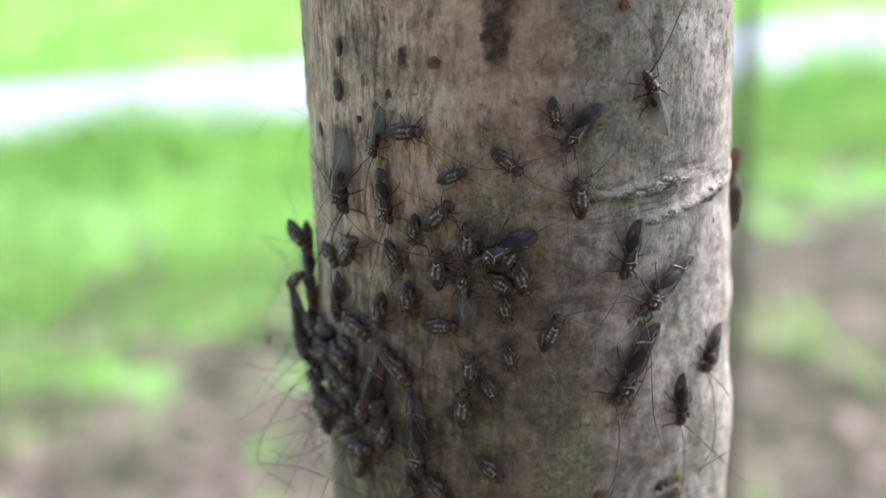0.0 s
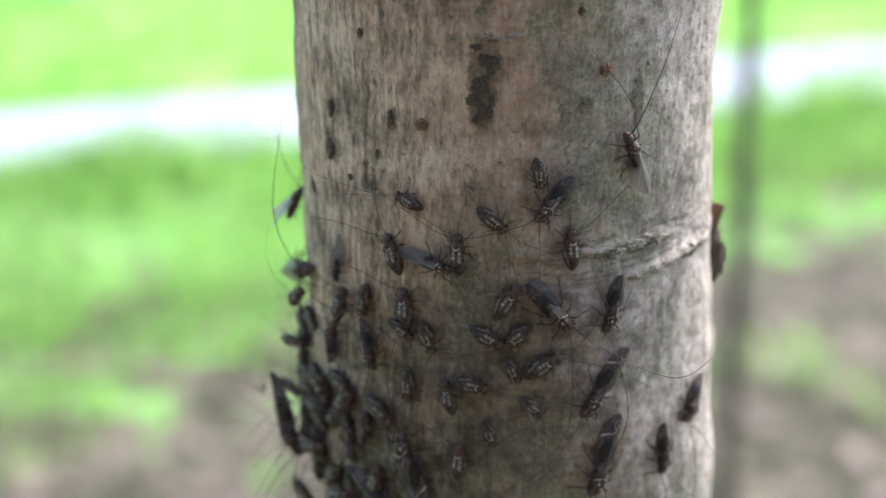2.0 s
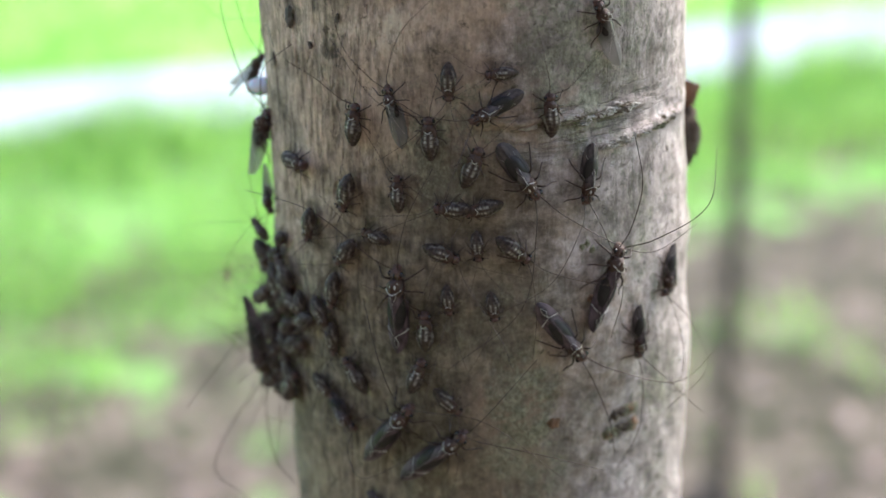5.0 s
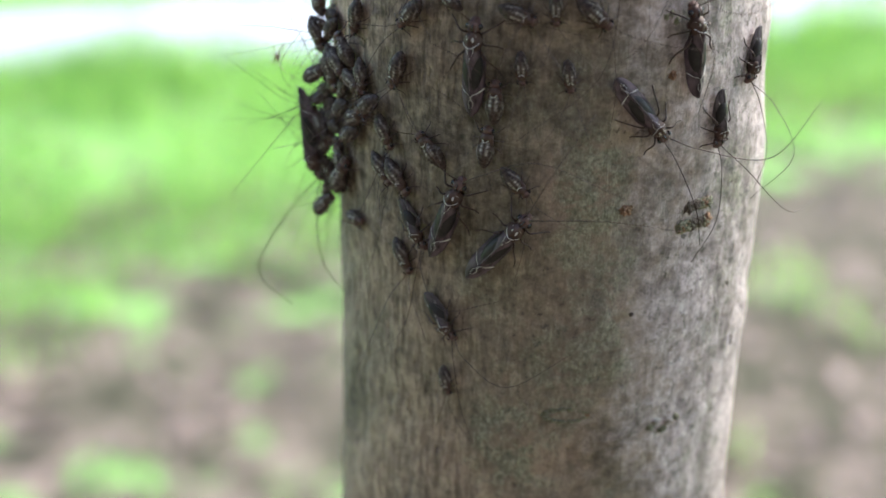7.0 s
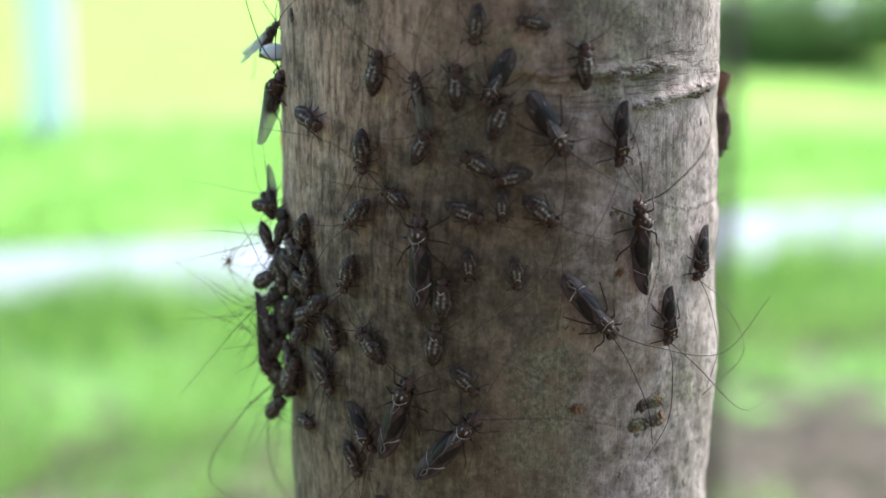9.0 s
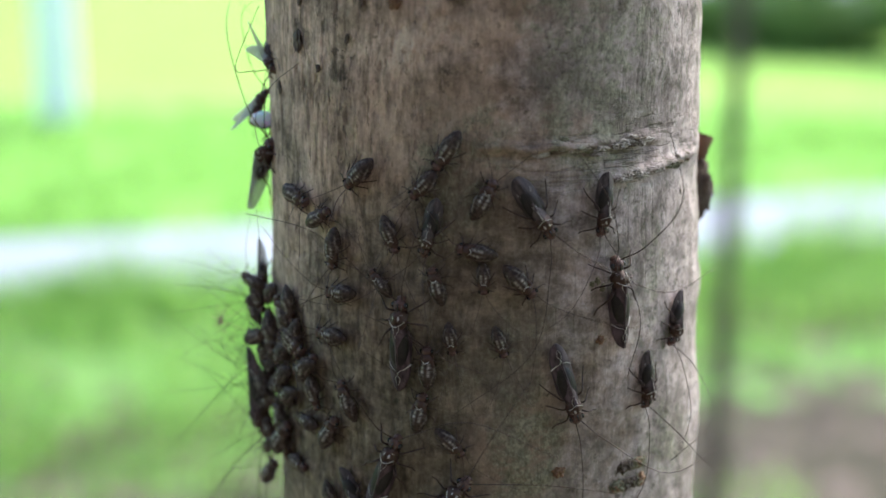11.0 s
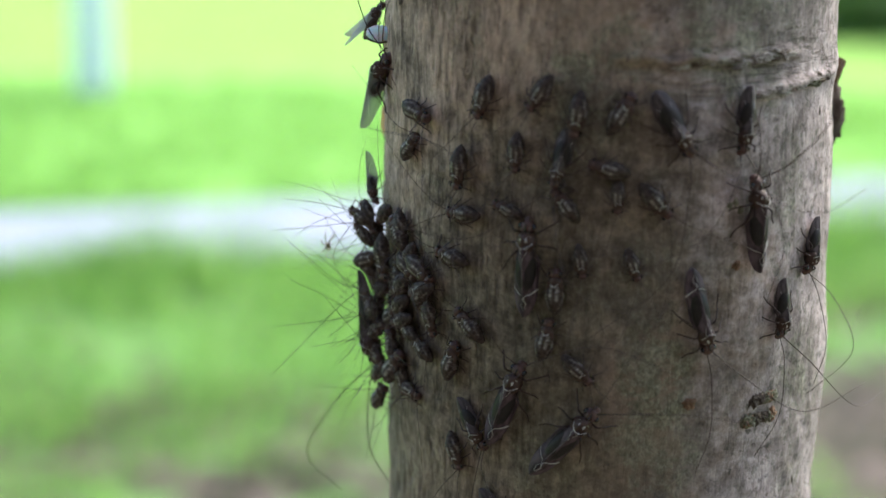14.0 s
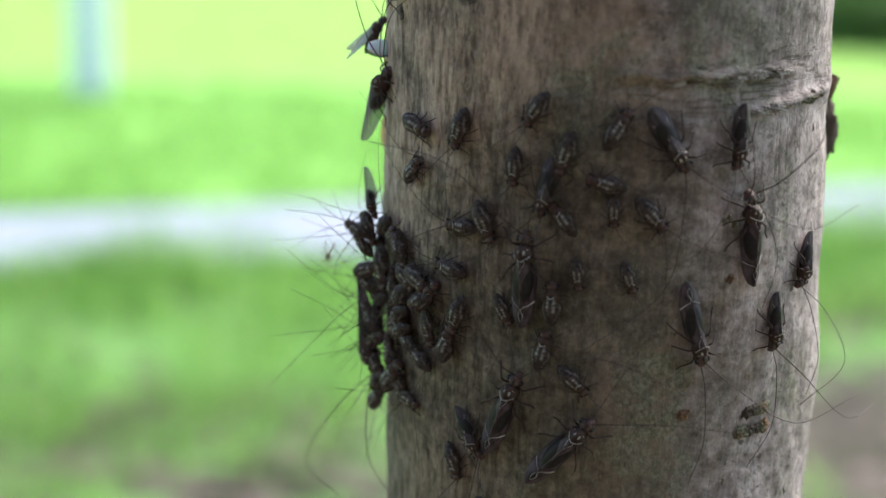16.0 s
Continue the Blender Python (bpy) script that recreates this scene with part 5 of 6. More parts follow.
    crawl("n17", (0, -22.3, 7.34, 46), (0.5, -21.0, 7.64, 67), (1, -25.7, 8.26, 88), (1.5, -28.4, 8.30, 108), (2, -31.1, 8.34, 111), (3, -31.5, 8.30, 115), (5.5, -31.4, 8.27, 82), (9, -31.4, 8.27, 82), (9.83, -31.7, 7.50, 138), (10.67, -31.9, 6.74, -165), (11.5, -32.1, 5.98, -109), (12.5, -34.4, 5.80, -109), (13.5, -33.5, 5.62, -109), (14, -33.0, 5.54, -109), (14.5, -35.9, 4.20, -109), (16, -39.3, 4.10, -109))
    crawl("n18", (0, -30.2, 13.55, 7), (0.5, -31.6, 10.82, -34), (1, -36.0, 6.92, -75), (1.5, -39.9, 5.10, -115), (2, -41.3, 3.88, -106), (2.5, -44.9, 0.45, -97), (3, -47.4, -0.56, -88), (5.5, -49.3, -0.81, -107), (6, -49.3, -0.89, -107), (6.5, -54.2, -2.64, -107), (8, -58.3, -4.07, -107), (8.5, -57.4, -4.64, -107), (9, -58.4, -4.63, -107), (11.5, -60.5, -5.55, -67), (12, -62.2, -5.64, -67), (13, -60.9, -5.57, -67), (13.5, -61.2, -5.60, -67), (15, -62.1, -5.67, -67), (15.5, -60.8, -5.74, -67), (16, -61.3, -6.32, -67))
    crawl("n19", (0, -50.9, 2.73, 58), (1.5, -50.9, 2.73, 58), (3, -50.9, 2.73, 110), (4.25, -52.6, 3.49, 47), (5.5, -54.2, 4.24, -17), (9, -54.2, 4.24, -17), (11.5, -54.4, 3.66, -13), (16, -54.4, 3.66, -13))
    crawl("n20", (0, -78.0, 1.57, -40, 1.08), (0.5, -77.9, 1.43, -4, 1.23), (1, -77.9, -0.85, 33, 0.81), (1.5, -78.0, -0.12, 70, 0.74), (2, -78.0, 0.61, 37, 0.67), (3, -76.9, -1.64, -28), (5.5, -78.0, -19.69, 42, 1.42), (6, -78.0, -20.22, 42, 1.29), (6.5, -78.0, -20.74, 42, 1.17), (9, -78.0, -20.71, 42, 0.98), (11.5, -78.0, -21.56, 48, 0.70), (12, -78.0, -21.59, 48, 0.76), (12.5, -78.0, -20.64, 48, 0.66), (13.5, -78.0, -20.77, 48, 0.55), (14, -78.0, -20.84, 48, 0.49), (14.5, -78.0, -20.19, 48, 0.61), (16, -78.0, -20.18, 48, 0.56))
    crawl("n21", (0, -60.8, 1.57, -31), (0.5, -60.9, 1.61, -31), (1, -65.8, 0.44, -31), (1.5, -68.2, -0.06, -31), (2, -70.7, -0.56, -31), (3, -70.7, -0.56, -31), (4.25, -68.8, -2.33, -99), (5.5, -66.9, -4.10, -167), (6, -66.5, -4.04, -167), (6.5, -67.5, -4.43, -167), (7, -74.1, -4.64, -167), (8, -75.7, -4.49, -167), (8.5, -72.3, -4.23, -167), (9, -74.9, -4.44, -167), (11.5, -77.9, -4.86, 165, 1.62), (13.5, -78.0, -5.66, 165, 1.73), (16, -78.0, -5.94, 165, 2.10))
    crawl("n22", (0, -78.0, -2.29, 41, 1.70), (0.5, -77.9, -4.01, 41, 1.29), (1.5, -78.0, -3.25, 41, 1.34), (2, -78.0, -3.30, 1, 1.46), (2.5, -78.0, -3.34, -40, 1.57), (3, -77.9, -3.95, -80, 1.54), (4.25, -78.0, -3.88, -154, 1.27), (5.5, -78.0, -3.81, 132, 0.99), (9, -78.0, -3.81, 132, 0.99), (11.5, -78.0, -5.76, 121, 1.33), (16, -78.0, -5.76, 121, 1.33))
    crawl("n23", (0, -49.3, -3.42, -16), (0.5, -45.3, -4.36, -20), (1, -43.0, -3.03, -24), (1.5, -51.6, -4.35, -27), (2, -52.5, -4.39, -27), (2.5, -51.8, -5.55, -27), (3, -52.7, -6.34, -27), (4.25, -46.5, -6.03, -69), (5.5, -40.4, -5.71, -111), (6, -40.3, -5.72, -111), (6.5, -41.7, -6.26, -111), (9, -40.9, -6.82, -111), (10.25, -41.5, -6.60, -149), (11.5, -42.1, -6.39, 173), (16, -42.1, -6.39, 173))
    crawl("n24", (0, -54.8, -6.72, -62), (1.5, -54.8, -6.72, -62), (2, -61.2, -6.28, -90), (2.5, -67.1, -6.51, -117), (3, -76.3, -6.53, -145), (5.5, -70.8, -10.77, -128), (6, -69.7, -10.67, -128), (6.5, -68.5, -10.56, -128), (7, -65.5, -9.69, -128), (8, -65.2, -9.43, -128), (8.5, -63.6, -9.27, -128), (9, -64.8, -9.34, -128), (10.25, -65.3, -9.38, 168), (11.5, -65.9, -9.43, 104), (12, -66.7, -9.53, 104), (13, -64.3, -9.20, 104), (13.5, -64.4, -9.25, 104), (14, -64.5, -9.29, 104), (15.5, -65.8, -9.33, 104), (16, -67.4, -9.67, 104))
    crawl("n25", (0, -40.5, -1.31, -102), (0.5, -36.4, -3.53, -102), (1, -36.3, -4.02, -103), (1.5, -41.3, -5.32, -103), (2, -43.7, -7.34, -103), (3, -43.7, -7.34, -103), (5.5, -47.4, -8.82, -48), (6, -44.2, -10.10, -48), (6.5, -41.1, -12.97, -48), (8, -47.3, -15.72, -48), (9, -50.6, -15.41, -48), (10.25, -46.8, -14.88, 14), (11.5, -43.1, -14.35, 75), (13.5, -42.6, -14.36, 75), (14, -42.5, -14.36, 75), (15, -43.6, -12.64, 76), (16, -43.2, -12.28, 76))
    crawl("n26", (0, -31.4, 0.28, -93), (0.5, -27.5, -2.85, -93), (1, -26.7, -4.09, -93), (1.5, -25.2, -1.63, -93), (2, -28.6, -2.36, -93), (3, -30.9, -3.31, -93), (5.5, -37.3, -2.06, -133), (9, -37.3, -2.06, -133), (11.5, -38.6, -3.00, -177), (16, -38.6, -3.00, -177))
    crawl("n27", (0, -28.9, 5.98, -97), (0.5, -31.2, 3.95, -68), (1, -27.9, 2.85, -39), (1.5, -27.0, 2.25, -10), (2, -30.1, 2.18, -31), (2.5, -29.0, 0.94, -53), (3, -31.2, 0.41, -75), (4.25, -29.1, -0.06, -142), (5.5, -26.9, -0.53, 151), (9, -26.9, -0.53, 151), (11.5, -26.9, -1.88, 131), (13.5, -26.8, -2.12, 131), (14, -26.8, -2.18, 164), (14.5, -29.6, -3.68, -162), (15, -32.2, -6.46, -129), (15.5, -29.2, -7.25, -96), (16, -27.4, -8.70, -62))
    crawl("n28", (0, -35.1, 3.49, -60), (0.5, -29.0, 0.73, -54), (1, -24.4, -0.30, -49), (1.5, -20.6, 1.48, -43), (2, -22.6, 1.92, -71), (2.5, -22.8, 2.95, -99), (3, -22.5, 2.95, -127), (3.83, -21.7, 3.07, 178), (4.67, -21.0, 3.19, 122), (5.5, -20.3, 3.31, 67), (9, -20.3, 3.31, 67), (9.83, -21.8, 2.86, 13), (10.67, -23.3, 2.40, -40), (11.5, -24.8, 1.94, -94), (16, -24.8, 1.94, -94))
    crawl("n29", (0, -14.8, 5.41, 90), (0.5, -11.4, 6.95, 91), (1, -12.1, 8.72, 92), (1.5, -13.8, 9.01, 93), (3, -13.6, 8.79, 93), (5.5, -11.8, 7.63, 93), (9, -11.8, 7.63, 93), (9.83, -11.0, 8.01, 150), (10.67, -10.3, 8.39, -152), (11.5, -9.5, 8.78, -95), (12, -10.2, 8.50, -95), (12.5, -11.6, 7.17, -95), (13.5, -10.3, 6.73, -95), (14, -11.0, 4.92, -97), (14.5, -13.3, 3.67, -99), (16, -12.9, 3.23, -106))
    crawl("n30", (0, -5.2, 11.82, -40), (3, -5.2, 11.82, -40), (5.5, -7.2, 11.98, -96), (9, -7.2, 11.98, -96), (10.25, -29.8, 6.46, -23), (11.5, -52.4, 0.94, 50), (12, -54.7, 0.64, 50), (13, -54.6, 0.67, 50), (13.5, -56.2, 0.39, 50), (14, -57.4, 0.86, 50), (15, -57.6, 0.42, 50), (16, -55.8, 0.16, 50))
    crawl("n31", (0, 6.0, 15.34, -81), (3, 6.0, 15.34, -81), (4.25, 5.7, 13.75, -135), (5.5, 5.4, 12.16, 170), (9, 5.4, 12.16, 170), (11.2, -125.0, 12.16, 170), (16, -125.0, 12.16, 170))
    crawl("n32", (0, 11.9, 8.90, 92), (0.5, 14.2, 9.33, 92), (3, 14.0, 9.23, 92), (5.5, 17.4, 9.20, 92), (9, 17.4, 9.20, 92), (11.2, -125.0, 9.20, 92), (16, -125.0, 9.20, 92))
    crawl("n33", (0, -5.2, 4.74, 56), (0.5, -5.2, 4.74, 56), (1, -2.3, 5.30, 56), (1.5, -2.3, 5.29, 56), (3, -2.2, 5.25, 56), (5.5, -2.3, 5.59, 68), (9, -2.3, 5.59, 68), (11.5, -1.6, 5.10, 61), (16, -1.6, 5.10, 61))
    crawl("n34", (0, -2.6, 2.83, -72), (0.5, -2.4, 2.39, -88), (2, 0.1, 2.46, -136), (3, 0.2, 2.10, -168), (5.5, 0.0, 2.40, -165), (6, 0.1, 2.19, -165), (8, 0.4, 1.35, -165), (9, 0.4, 1.39, -165), (11.5, -3.8, 1.30, 167), (16, -3.8, 1.30, 167))
    crawl("n35", (0, -15.9, -4.81, 90), (0.5, -15.9, -4.81, 94), (1.5, -17.4, -3.09, 102), (3, -18.1, -2.82, 122), (3.83, -28.3, -5.74, -179), (4.67, -38.5, -8.67, -119), (5.5, -48.7, -11.59, -60), (6, -49.4, -11.82, -60), (7, -46.5, -11.63, -60), (9, -47.2, -11.71, -60), (11.5, -49.7, -11.61, -75), (16, -49.7, -11.61, -75))
    crawl("n36", (0, -22.9, -1.46, 6), (0.5, -17.5, -0.77, 0), (1, -14.2, -1.96, -7), (1.5, -11.7, -1.68, -13), (3, -12.1, -1.65, -13), (5.5, -10.3, -1.17, -21), (9, -10.3, -1.17, -21), (9.83, -11.3, -1.26, 30), (10.67, -12.3, -1.35, 81), (11.5, -13.3, -1.44, 132), (16, -13.3, -1.44, 132))
    crawl("n37", (0, -6.8, 0.39, -75), (1, -6.6, 0.16, -61), (1.5, -4.1, -0.09, -53), (2, -1.6, -0.34, -63), (3, -1.2, -0.50, -82), (5.5, -1.9, -0.66, -86), (9, -1.9, -0.66, -86), (11.5, -2.0, -0.65, -87), (16, -2.0, -0.65, -87))
    crawl("n38", (0, 4.1, -1.59, 64), (1, 3.9, -1.35, 61), (1.5, 4.9, -0.70, 60), (2, 5.9, -0.05, 32), (3, 6.3, -0.68, -24), (5.5, 6.8, -0.98, -40), (9, 6.8, -0.98, -40), (11.5, 6.3, -0.88, -46), (16, 6.3, -0.88, -46))
    crawl("n39", (0, -6.2, -3.53, -74), (1, -5.5, -3.73, -39), (1.5, -0.5, -3.81, -22), (2, 3.2, -3.50, -44), (3, 0.8, -5.34, -90), (5.5, 1.3, -5.53, -81), (9, 1.3, -5.53, -81), (11.5, 1.6, -5.46, -69), (16, 1.6, -5.46, -69))
    crawl("n40", (0, -11.2, -6.34, -67), (0.5, -11.2, -6.33, -67), (1, -10.1, -6.84, -67), (1.5, -7.7, -5.91, -67), (2.5, -8.2, -5.73, -80), (3, -10.2, -5.33, -86), (5.5, -9.5, -5.05, -85), (9, -9.5, -5.05, -85), (11.5, -9.9, -5.37, -80), (16, -9.9, -5.37, -80))
    crawl("n41", (0, -17.9, -8.17, 88), (1, -18.4, -8.36, 88), (1.5, -15.9, -8.37, 88), (3, -15.8, -8.40, 88), (5.5, -15.6, -7.63, 91), (9, -15.6, -7.63, 91), (11.5, -15.5, -7.66, 92), (16, -15.5, -7.66, 92))
    crawl("n42", (0, -11.9, -13.15, -42), (3, -11.9, -13.15, -42), (5.5, -10.9, -13.63, -45), (9, -10.9, -13.63, -45), (11.5, -10.4, -13.31, -41), (16, -10.4, -13.31, -41))
    crawl("n43", (0, -55.0, -5.58, -16), (0.5, -55.4, -5.54, -21), (1, -76.7, -8.69, -25), (1.5, -78.0, -7.67, -30, 1.50), (3, -77.9, -7.68, -8, 2.13), (5.5, -78.0, -7.39, -4, 0.60), (9, -78.0, -7.39, -4, 0.60), (10.25, -78.0, -7.31, 69, 1.12), (11.5, -78.0, -7.23, 143, 1.63), (16, -78.0, -7.23, 143, 1.63))
    crawl("n44", (0, -77.9, -5.76, -55, 0.24), (1.5, -77.9, -5.76, -55, 0.24), (2, -78.0, -6.81, -55, 0.64), (3, -78.0, -6.55, -55, 1.13), (5.5, -77.9, -5.27, 3, 0.94), (6, -77.9, -5.32, 3, 0.96), (7.5, -78.0, -5.46, 3, 1.02), (8, -78.0, -3.87, 3, 1.28), (9, -78.0, -3.76, 3, 1.41), (10.25, -78.0, -5.28, -61, 1.07), (11.5, -78.0, -6.80, -124, 0.72), (13.5, -77.9, -7.02, -124, 0.47), (14, -77.9, -7.08, -124, 0.41), (15, -78.0, -7.71, -124, 0.26), (16, -78.0, -7.33, -124, 0.17))
    crawl("n45", (0, -64.0, -9.22, -102), (1, -60.7, -10.01, -102), (1.5, -70.9, -11.19, -102), (2.5, -71.3, -12.03, -92), (3, -77.9, -12.91, -87), (5.5, -78.0, -13.88, -120, 0.35), (6, -78.0, -13.82, -120, 0.23), (6.5, -78.0, -13.76, -120, 0.12), (7, -75.9, -13.31, -120), (8, -78.0, -13.29, -120), (8.5, -72.3, -12.73, -120), (9, -73.2, -12.88, -120), (9.83, -72.1, -12.96, -69), (10.67, -71.0, -13.04, -18), (11.5, -69.9, -13.11, 33), (12, -70.9, -13.24, 33), (13, -66.9, -12.80, 33), (13.5, -67.5, -12.91, 33), (14, -68.0, -13.01, 33), (14.5, -66.5, -13.13, 33), (15, -64.0, -12.66, 33), (16, -64.2, -12.62, 33))
    crawl("n46", (0, -51.6, -15.94, 70), (0.5, -53.3, -16.71, 70), (1, -55.5, -16.54, 70), (1.5, -54.2, -15.60, 70), (3, -54.2, -15.60, 70), (4.25, -51.0, -15.14, 13), (5.5, -47.8, -14.68, -44), (8, -47.8, -14.68, -44), (9, -51.9, -14.62, -44), (9.83, -52.3, -14.50, -98), (10.67, -52.7, -14.38, -151), (11.5, -53.1, -14.26, 156), (16, -53.1, -14.26, 156))
    crawl("n47", (0, -40.8, -12.00, 79), (3, -40.8, -12.00, 79), (5.5, -35.6, -12.90, 137), (6, -35.4, -13.14, 137), (6.5, -32.4, -11.95, 137), (7, -31.7, -12.00, 137), (8, -32.0, -11.93, 137), (9, -34.3, -11.94, 137), (11.5, -37.4, -11.26, 116), (13.5, -37.0, -11.23, 116), (14, -36.9, -11.22, 143), (15, -38.1, -10.97, -163), (15.5, -38.5, -10.07, -136), (16, -39.9, -9.81, -109))
    crawl("n48", (0, -57.1, -12.98, 41), (0.5, -58.7, -14.01, 41), (1, -58.6, -13.95, 41), (1.5, -60.5, -13.84, 41), (3, -60.5, -13.84, 41), (5.5, -61.4, -12.39, 26), (6, -60.9, -12.33, 26), (6.5, -60.3, -12.27, 26), (7, -58.3, -11.43, 26), (9, -58.5, -11.20, 26), (11.5, -51.2, -9.69, 50), (13.5, -51.8, -9.74, 50), (15, -52.2, -9.78, 50), (16, -49.8, -9.08, 50))
    crawl("n49", (0, -25.9, -15.59, -52), (3, -25.9, -15.59, -52), (4.25, -21.8, -13.33, 17), (5.5, -17.7, -11.08, 85), (9, -17.7, -11.08, 85), (11.5, -17.7, -11.26, 80), (16, -17.7, -11.26, 80))
    crawl("n50", (0, -57.7, -9.98, -82), (0.5, -63.7, -11.26, -66), (1, -78.0, -16.53, -50, 0.27), (1.5, -78.0, -17.99, -35, 1.40), (2, -78.0, -17.96, -35, 1.37), (3, -78.0, -17.96, -35, 1.37), (4.25, -77.9, -18.10, 13, 0.77), (5.5, -77.9, -18.25, 60, 0.17), (6, -77.9, -18.26, 60, 0.12), (7, -77.9, -18.28, 60, 0.03), (7.5, -76.4, -17.77, 60), (8, -71.1, -17.20, 60), (8.5, -70.3, -17.12, 60), (9, -71.7, -17.23, 60), (11.5, -77.1, -18.28, 41), (12, -77.9, -18.38, 41, 0.04), (13, -69.7, -17.40, 41), (13.5, -69.6, -17.49, 41), (14, -69.6, -17.58, 41), (15, -73.2, -17.87, 41), (16, -70.4, -17.64, 41))
    crawl("n51", (0, -74.5, -13.81, -134), (0.5, -77.9, -14.06, -134, 0.15), (1, -78.0, -16.10, -134, 0.31), (1.5, -77.9, -14.98, -134, 0.03), (3, -77.9, -14.98, -134, 0.03), (5.5, -78.0, -11.60, -157, 1.25), (9, -78.0, -11.60, -157, 1.25), (10.25, -78.0, -11.33, -110, 1.03), (11.5, -78.0, -11.05, -62, 0.82), (16, -78.0, -11.05, -62, 0.82))
    crawl("n52", (0, -7.5, 2.42, -32), (3, -7.5, 2.42, -32), (3.83, -7.3, 2.38, -91), (4.67, -7.2, 2.34, -150), (5.5, -7.0, 2.30, 151), (9, -7.0, 2.30, 151), (10.25, -11.8, 4.43, -166), (11.5, -16.5, 6.55, -123), (12, -16.8, 6.50, -123), (12.5, -19.1, 6.28, -123), (13.5, -19.3, 6.24, -123), (16, -19.8, 6.15, -123))
    crawl("n53", (0, -22.7, 3.10, 90), (0.5, -22.6, 4.08, 88), (1.5, -23.1, 4.63, 83), (2, -28.3, 4.09, 98), (2.5, -31.7, 4.19, 114), (3, -31.8, 4.19, 129), (4.25, -33.6, 3.35, -161), (5.5, -35.5, 2.51, -90), (9, -35.5, 2.51, -90), (11.5, -40.8, 0.15, -98), (13.5, -39.9, 0.25, -98), (14, -39.7, 0.28, -97), (14.5, -36.9, 0.22, -96), (15, -37.4, -0.23, -96), (15.5, -37.4, 0.04, -95), (16, -32.3, -2.38, -66))
    crawl("n54", (0, -38.6, -5.24, -65), (0.5, -39.7, -7.17, -68), (1, -38.6, -5.61, -71), (1.5, -45.7, -7.82, -74), (2, -50.8, -8.59, -76), (3, -56.4, -9.11, -82), (5.5, -56.4, -8.52, -80), (6, -56.4, -8.62, -80), (6.5, -56.3, -8.72, -80), (7, -55.1, -8.00, -80), (9, -56.4, -7.48, -80), (11.5, -58.1, -7.60, -116), (12, -59.2, -7.69, -116), (13, -57.2, -7.50, -116), (13.5, -57.5, -7.54, -116), (15, -58.6, -7.68, -116), (15.5, -57.5, -7.69, -116), (16, -57.5, -8.26, -116))
    crawl("n55", (0, -66.3, -6.15, -45), (1, -66.3, -6.15, -45), (1.5, -78.0, -9.98, -45, 0.68), (2, -78.0, -10.64, -45, 0.53), (3, -78.0, -10.50, -45, 0.98), (5.5, -78.0, -9.48, -37, 0.50), (9, -78.0, -9.48, -37, 0.50), (9.83, -78.0, -9.43, -92, 0.82), (10.67, -78.0, -9.38, -147, 1.15), (11.5, -78.0, -9.33, 158, 1.47), (13.5, -78.0, -9.80, 158, 1.43), (16, -78.0, -10.37, 158, 1.39))
    crawl("n56", (0, -125.0, -21.32, -59), (3.2, -125.0, -21.32, -59), (5.5, -41.1, -21.32, -59), (9, -41.1, -21.32, -59), (11.5, -44.6, -19.87, -70), (12, -41.8, -21.33, -70), (13.5, -41.6, -21.41, -70), (16, -41.2, -21.54, -70))
    crawl("n57", (0, -125.0, -30.95, -79), (3.2, -125.0, -30.95, -79), (5.5, -28.2, -30.95, -79), (9, -28.2, -30.95, -79), (11.2, -125.0, -30.95, -79), (16, -125.0, -30.95, -79))
    crawl("n58", (0, -125.0, -20.15, 3), (3.2, -125.0, -20.15, 3), (5.5, -61.2, -20.15, 3), (9, -61.2, -20.15, 3), (11.5, -58.8, -18.22, -6), (16, -58.8, -18.22, -6))
    crawl("n59", (0, -125.0, -9.98, -21), (3.2, -125.0, -9.98, -21), (11.5, -77.9, -9.98, -21, 0.37), (13, -77.2, -9.85, -21), (15, -78.0, -10.17, -21, 0.24), (16, -77.9, -11.05, -21, 0.35))
    crawl("n60", (0, -125.0, -14.34, 123), (3.2, -125.0, -14.34, 123), (11.5, -78.0, -14.34, 123, 0.49), (16, -78.0, -14.34, 123, 0.49))
    crawl("p61", (0, -128.0, 12.00, -31), (9, -122.0, 13.00, -31), (11.5, -71.6, 13.87, -31), (16, -71.6, 13.87, -31))
    crawl("c1", (0, -35.0, -5.76, -44, 0.14), (3, -43.1, -5.08, -30, 0.14), (5.5, -66.7, -7.95, -35, 0.14), (9, -65.5, -7.78, -35, 0.14), (12.5, -52.8, -8.06, -25, 0.14), (16, -52.8, -8.06, -25, 0.14))
    crawl("c3", (0, -67.3, -5.74, -169, 0.03), (3, -49.1, -6.18, -130, 0.03), (5.5, -69.7, -9.69, -142, 0.03), (9, -71.3, -9.59, -142, 0.03), (12.5, -61.7, -10.05, -140, 0.03), (16, -61.7, -10.05, -140, 0.03))
    crawl("c6", (0, -44.1, -9.96, -144, 0.09), (3, -61.5, -7.55, -156, 0.09), (5.5, -66.3, -11.7, -149, 0.09), (9, -67.7, -11.32, -149, 0.09), (12.5, -62.7, -11.71, -144, 0.09), (16, -62.7, -11.71, -144, 0.09))
    crawl("c8", (0, -43.4, -9.87, 137, 0.08), (3, -55.9, -10.12, 136, 0.08), (4.2, -64.95, -11.87, 153, 0.08), (5.5, -74, -13.62, 170, 0.08), (9, -73.6, -13.22, 173, 0.08), (12.5, -58.4, -13.41, 164, 0.08), (16, -58.4, -13.41, 164, 0.08))
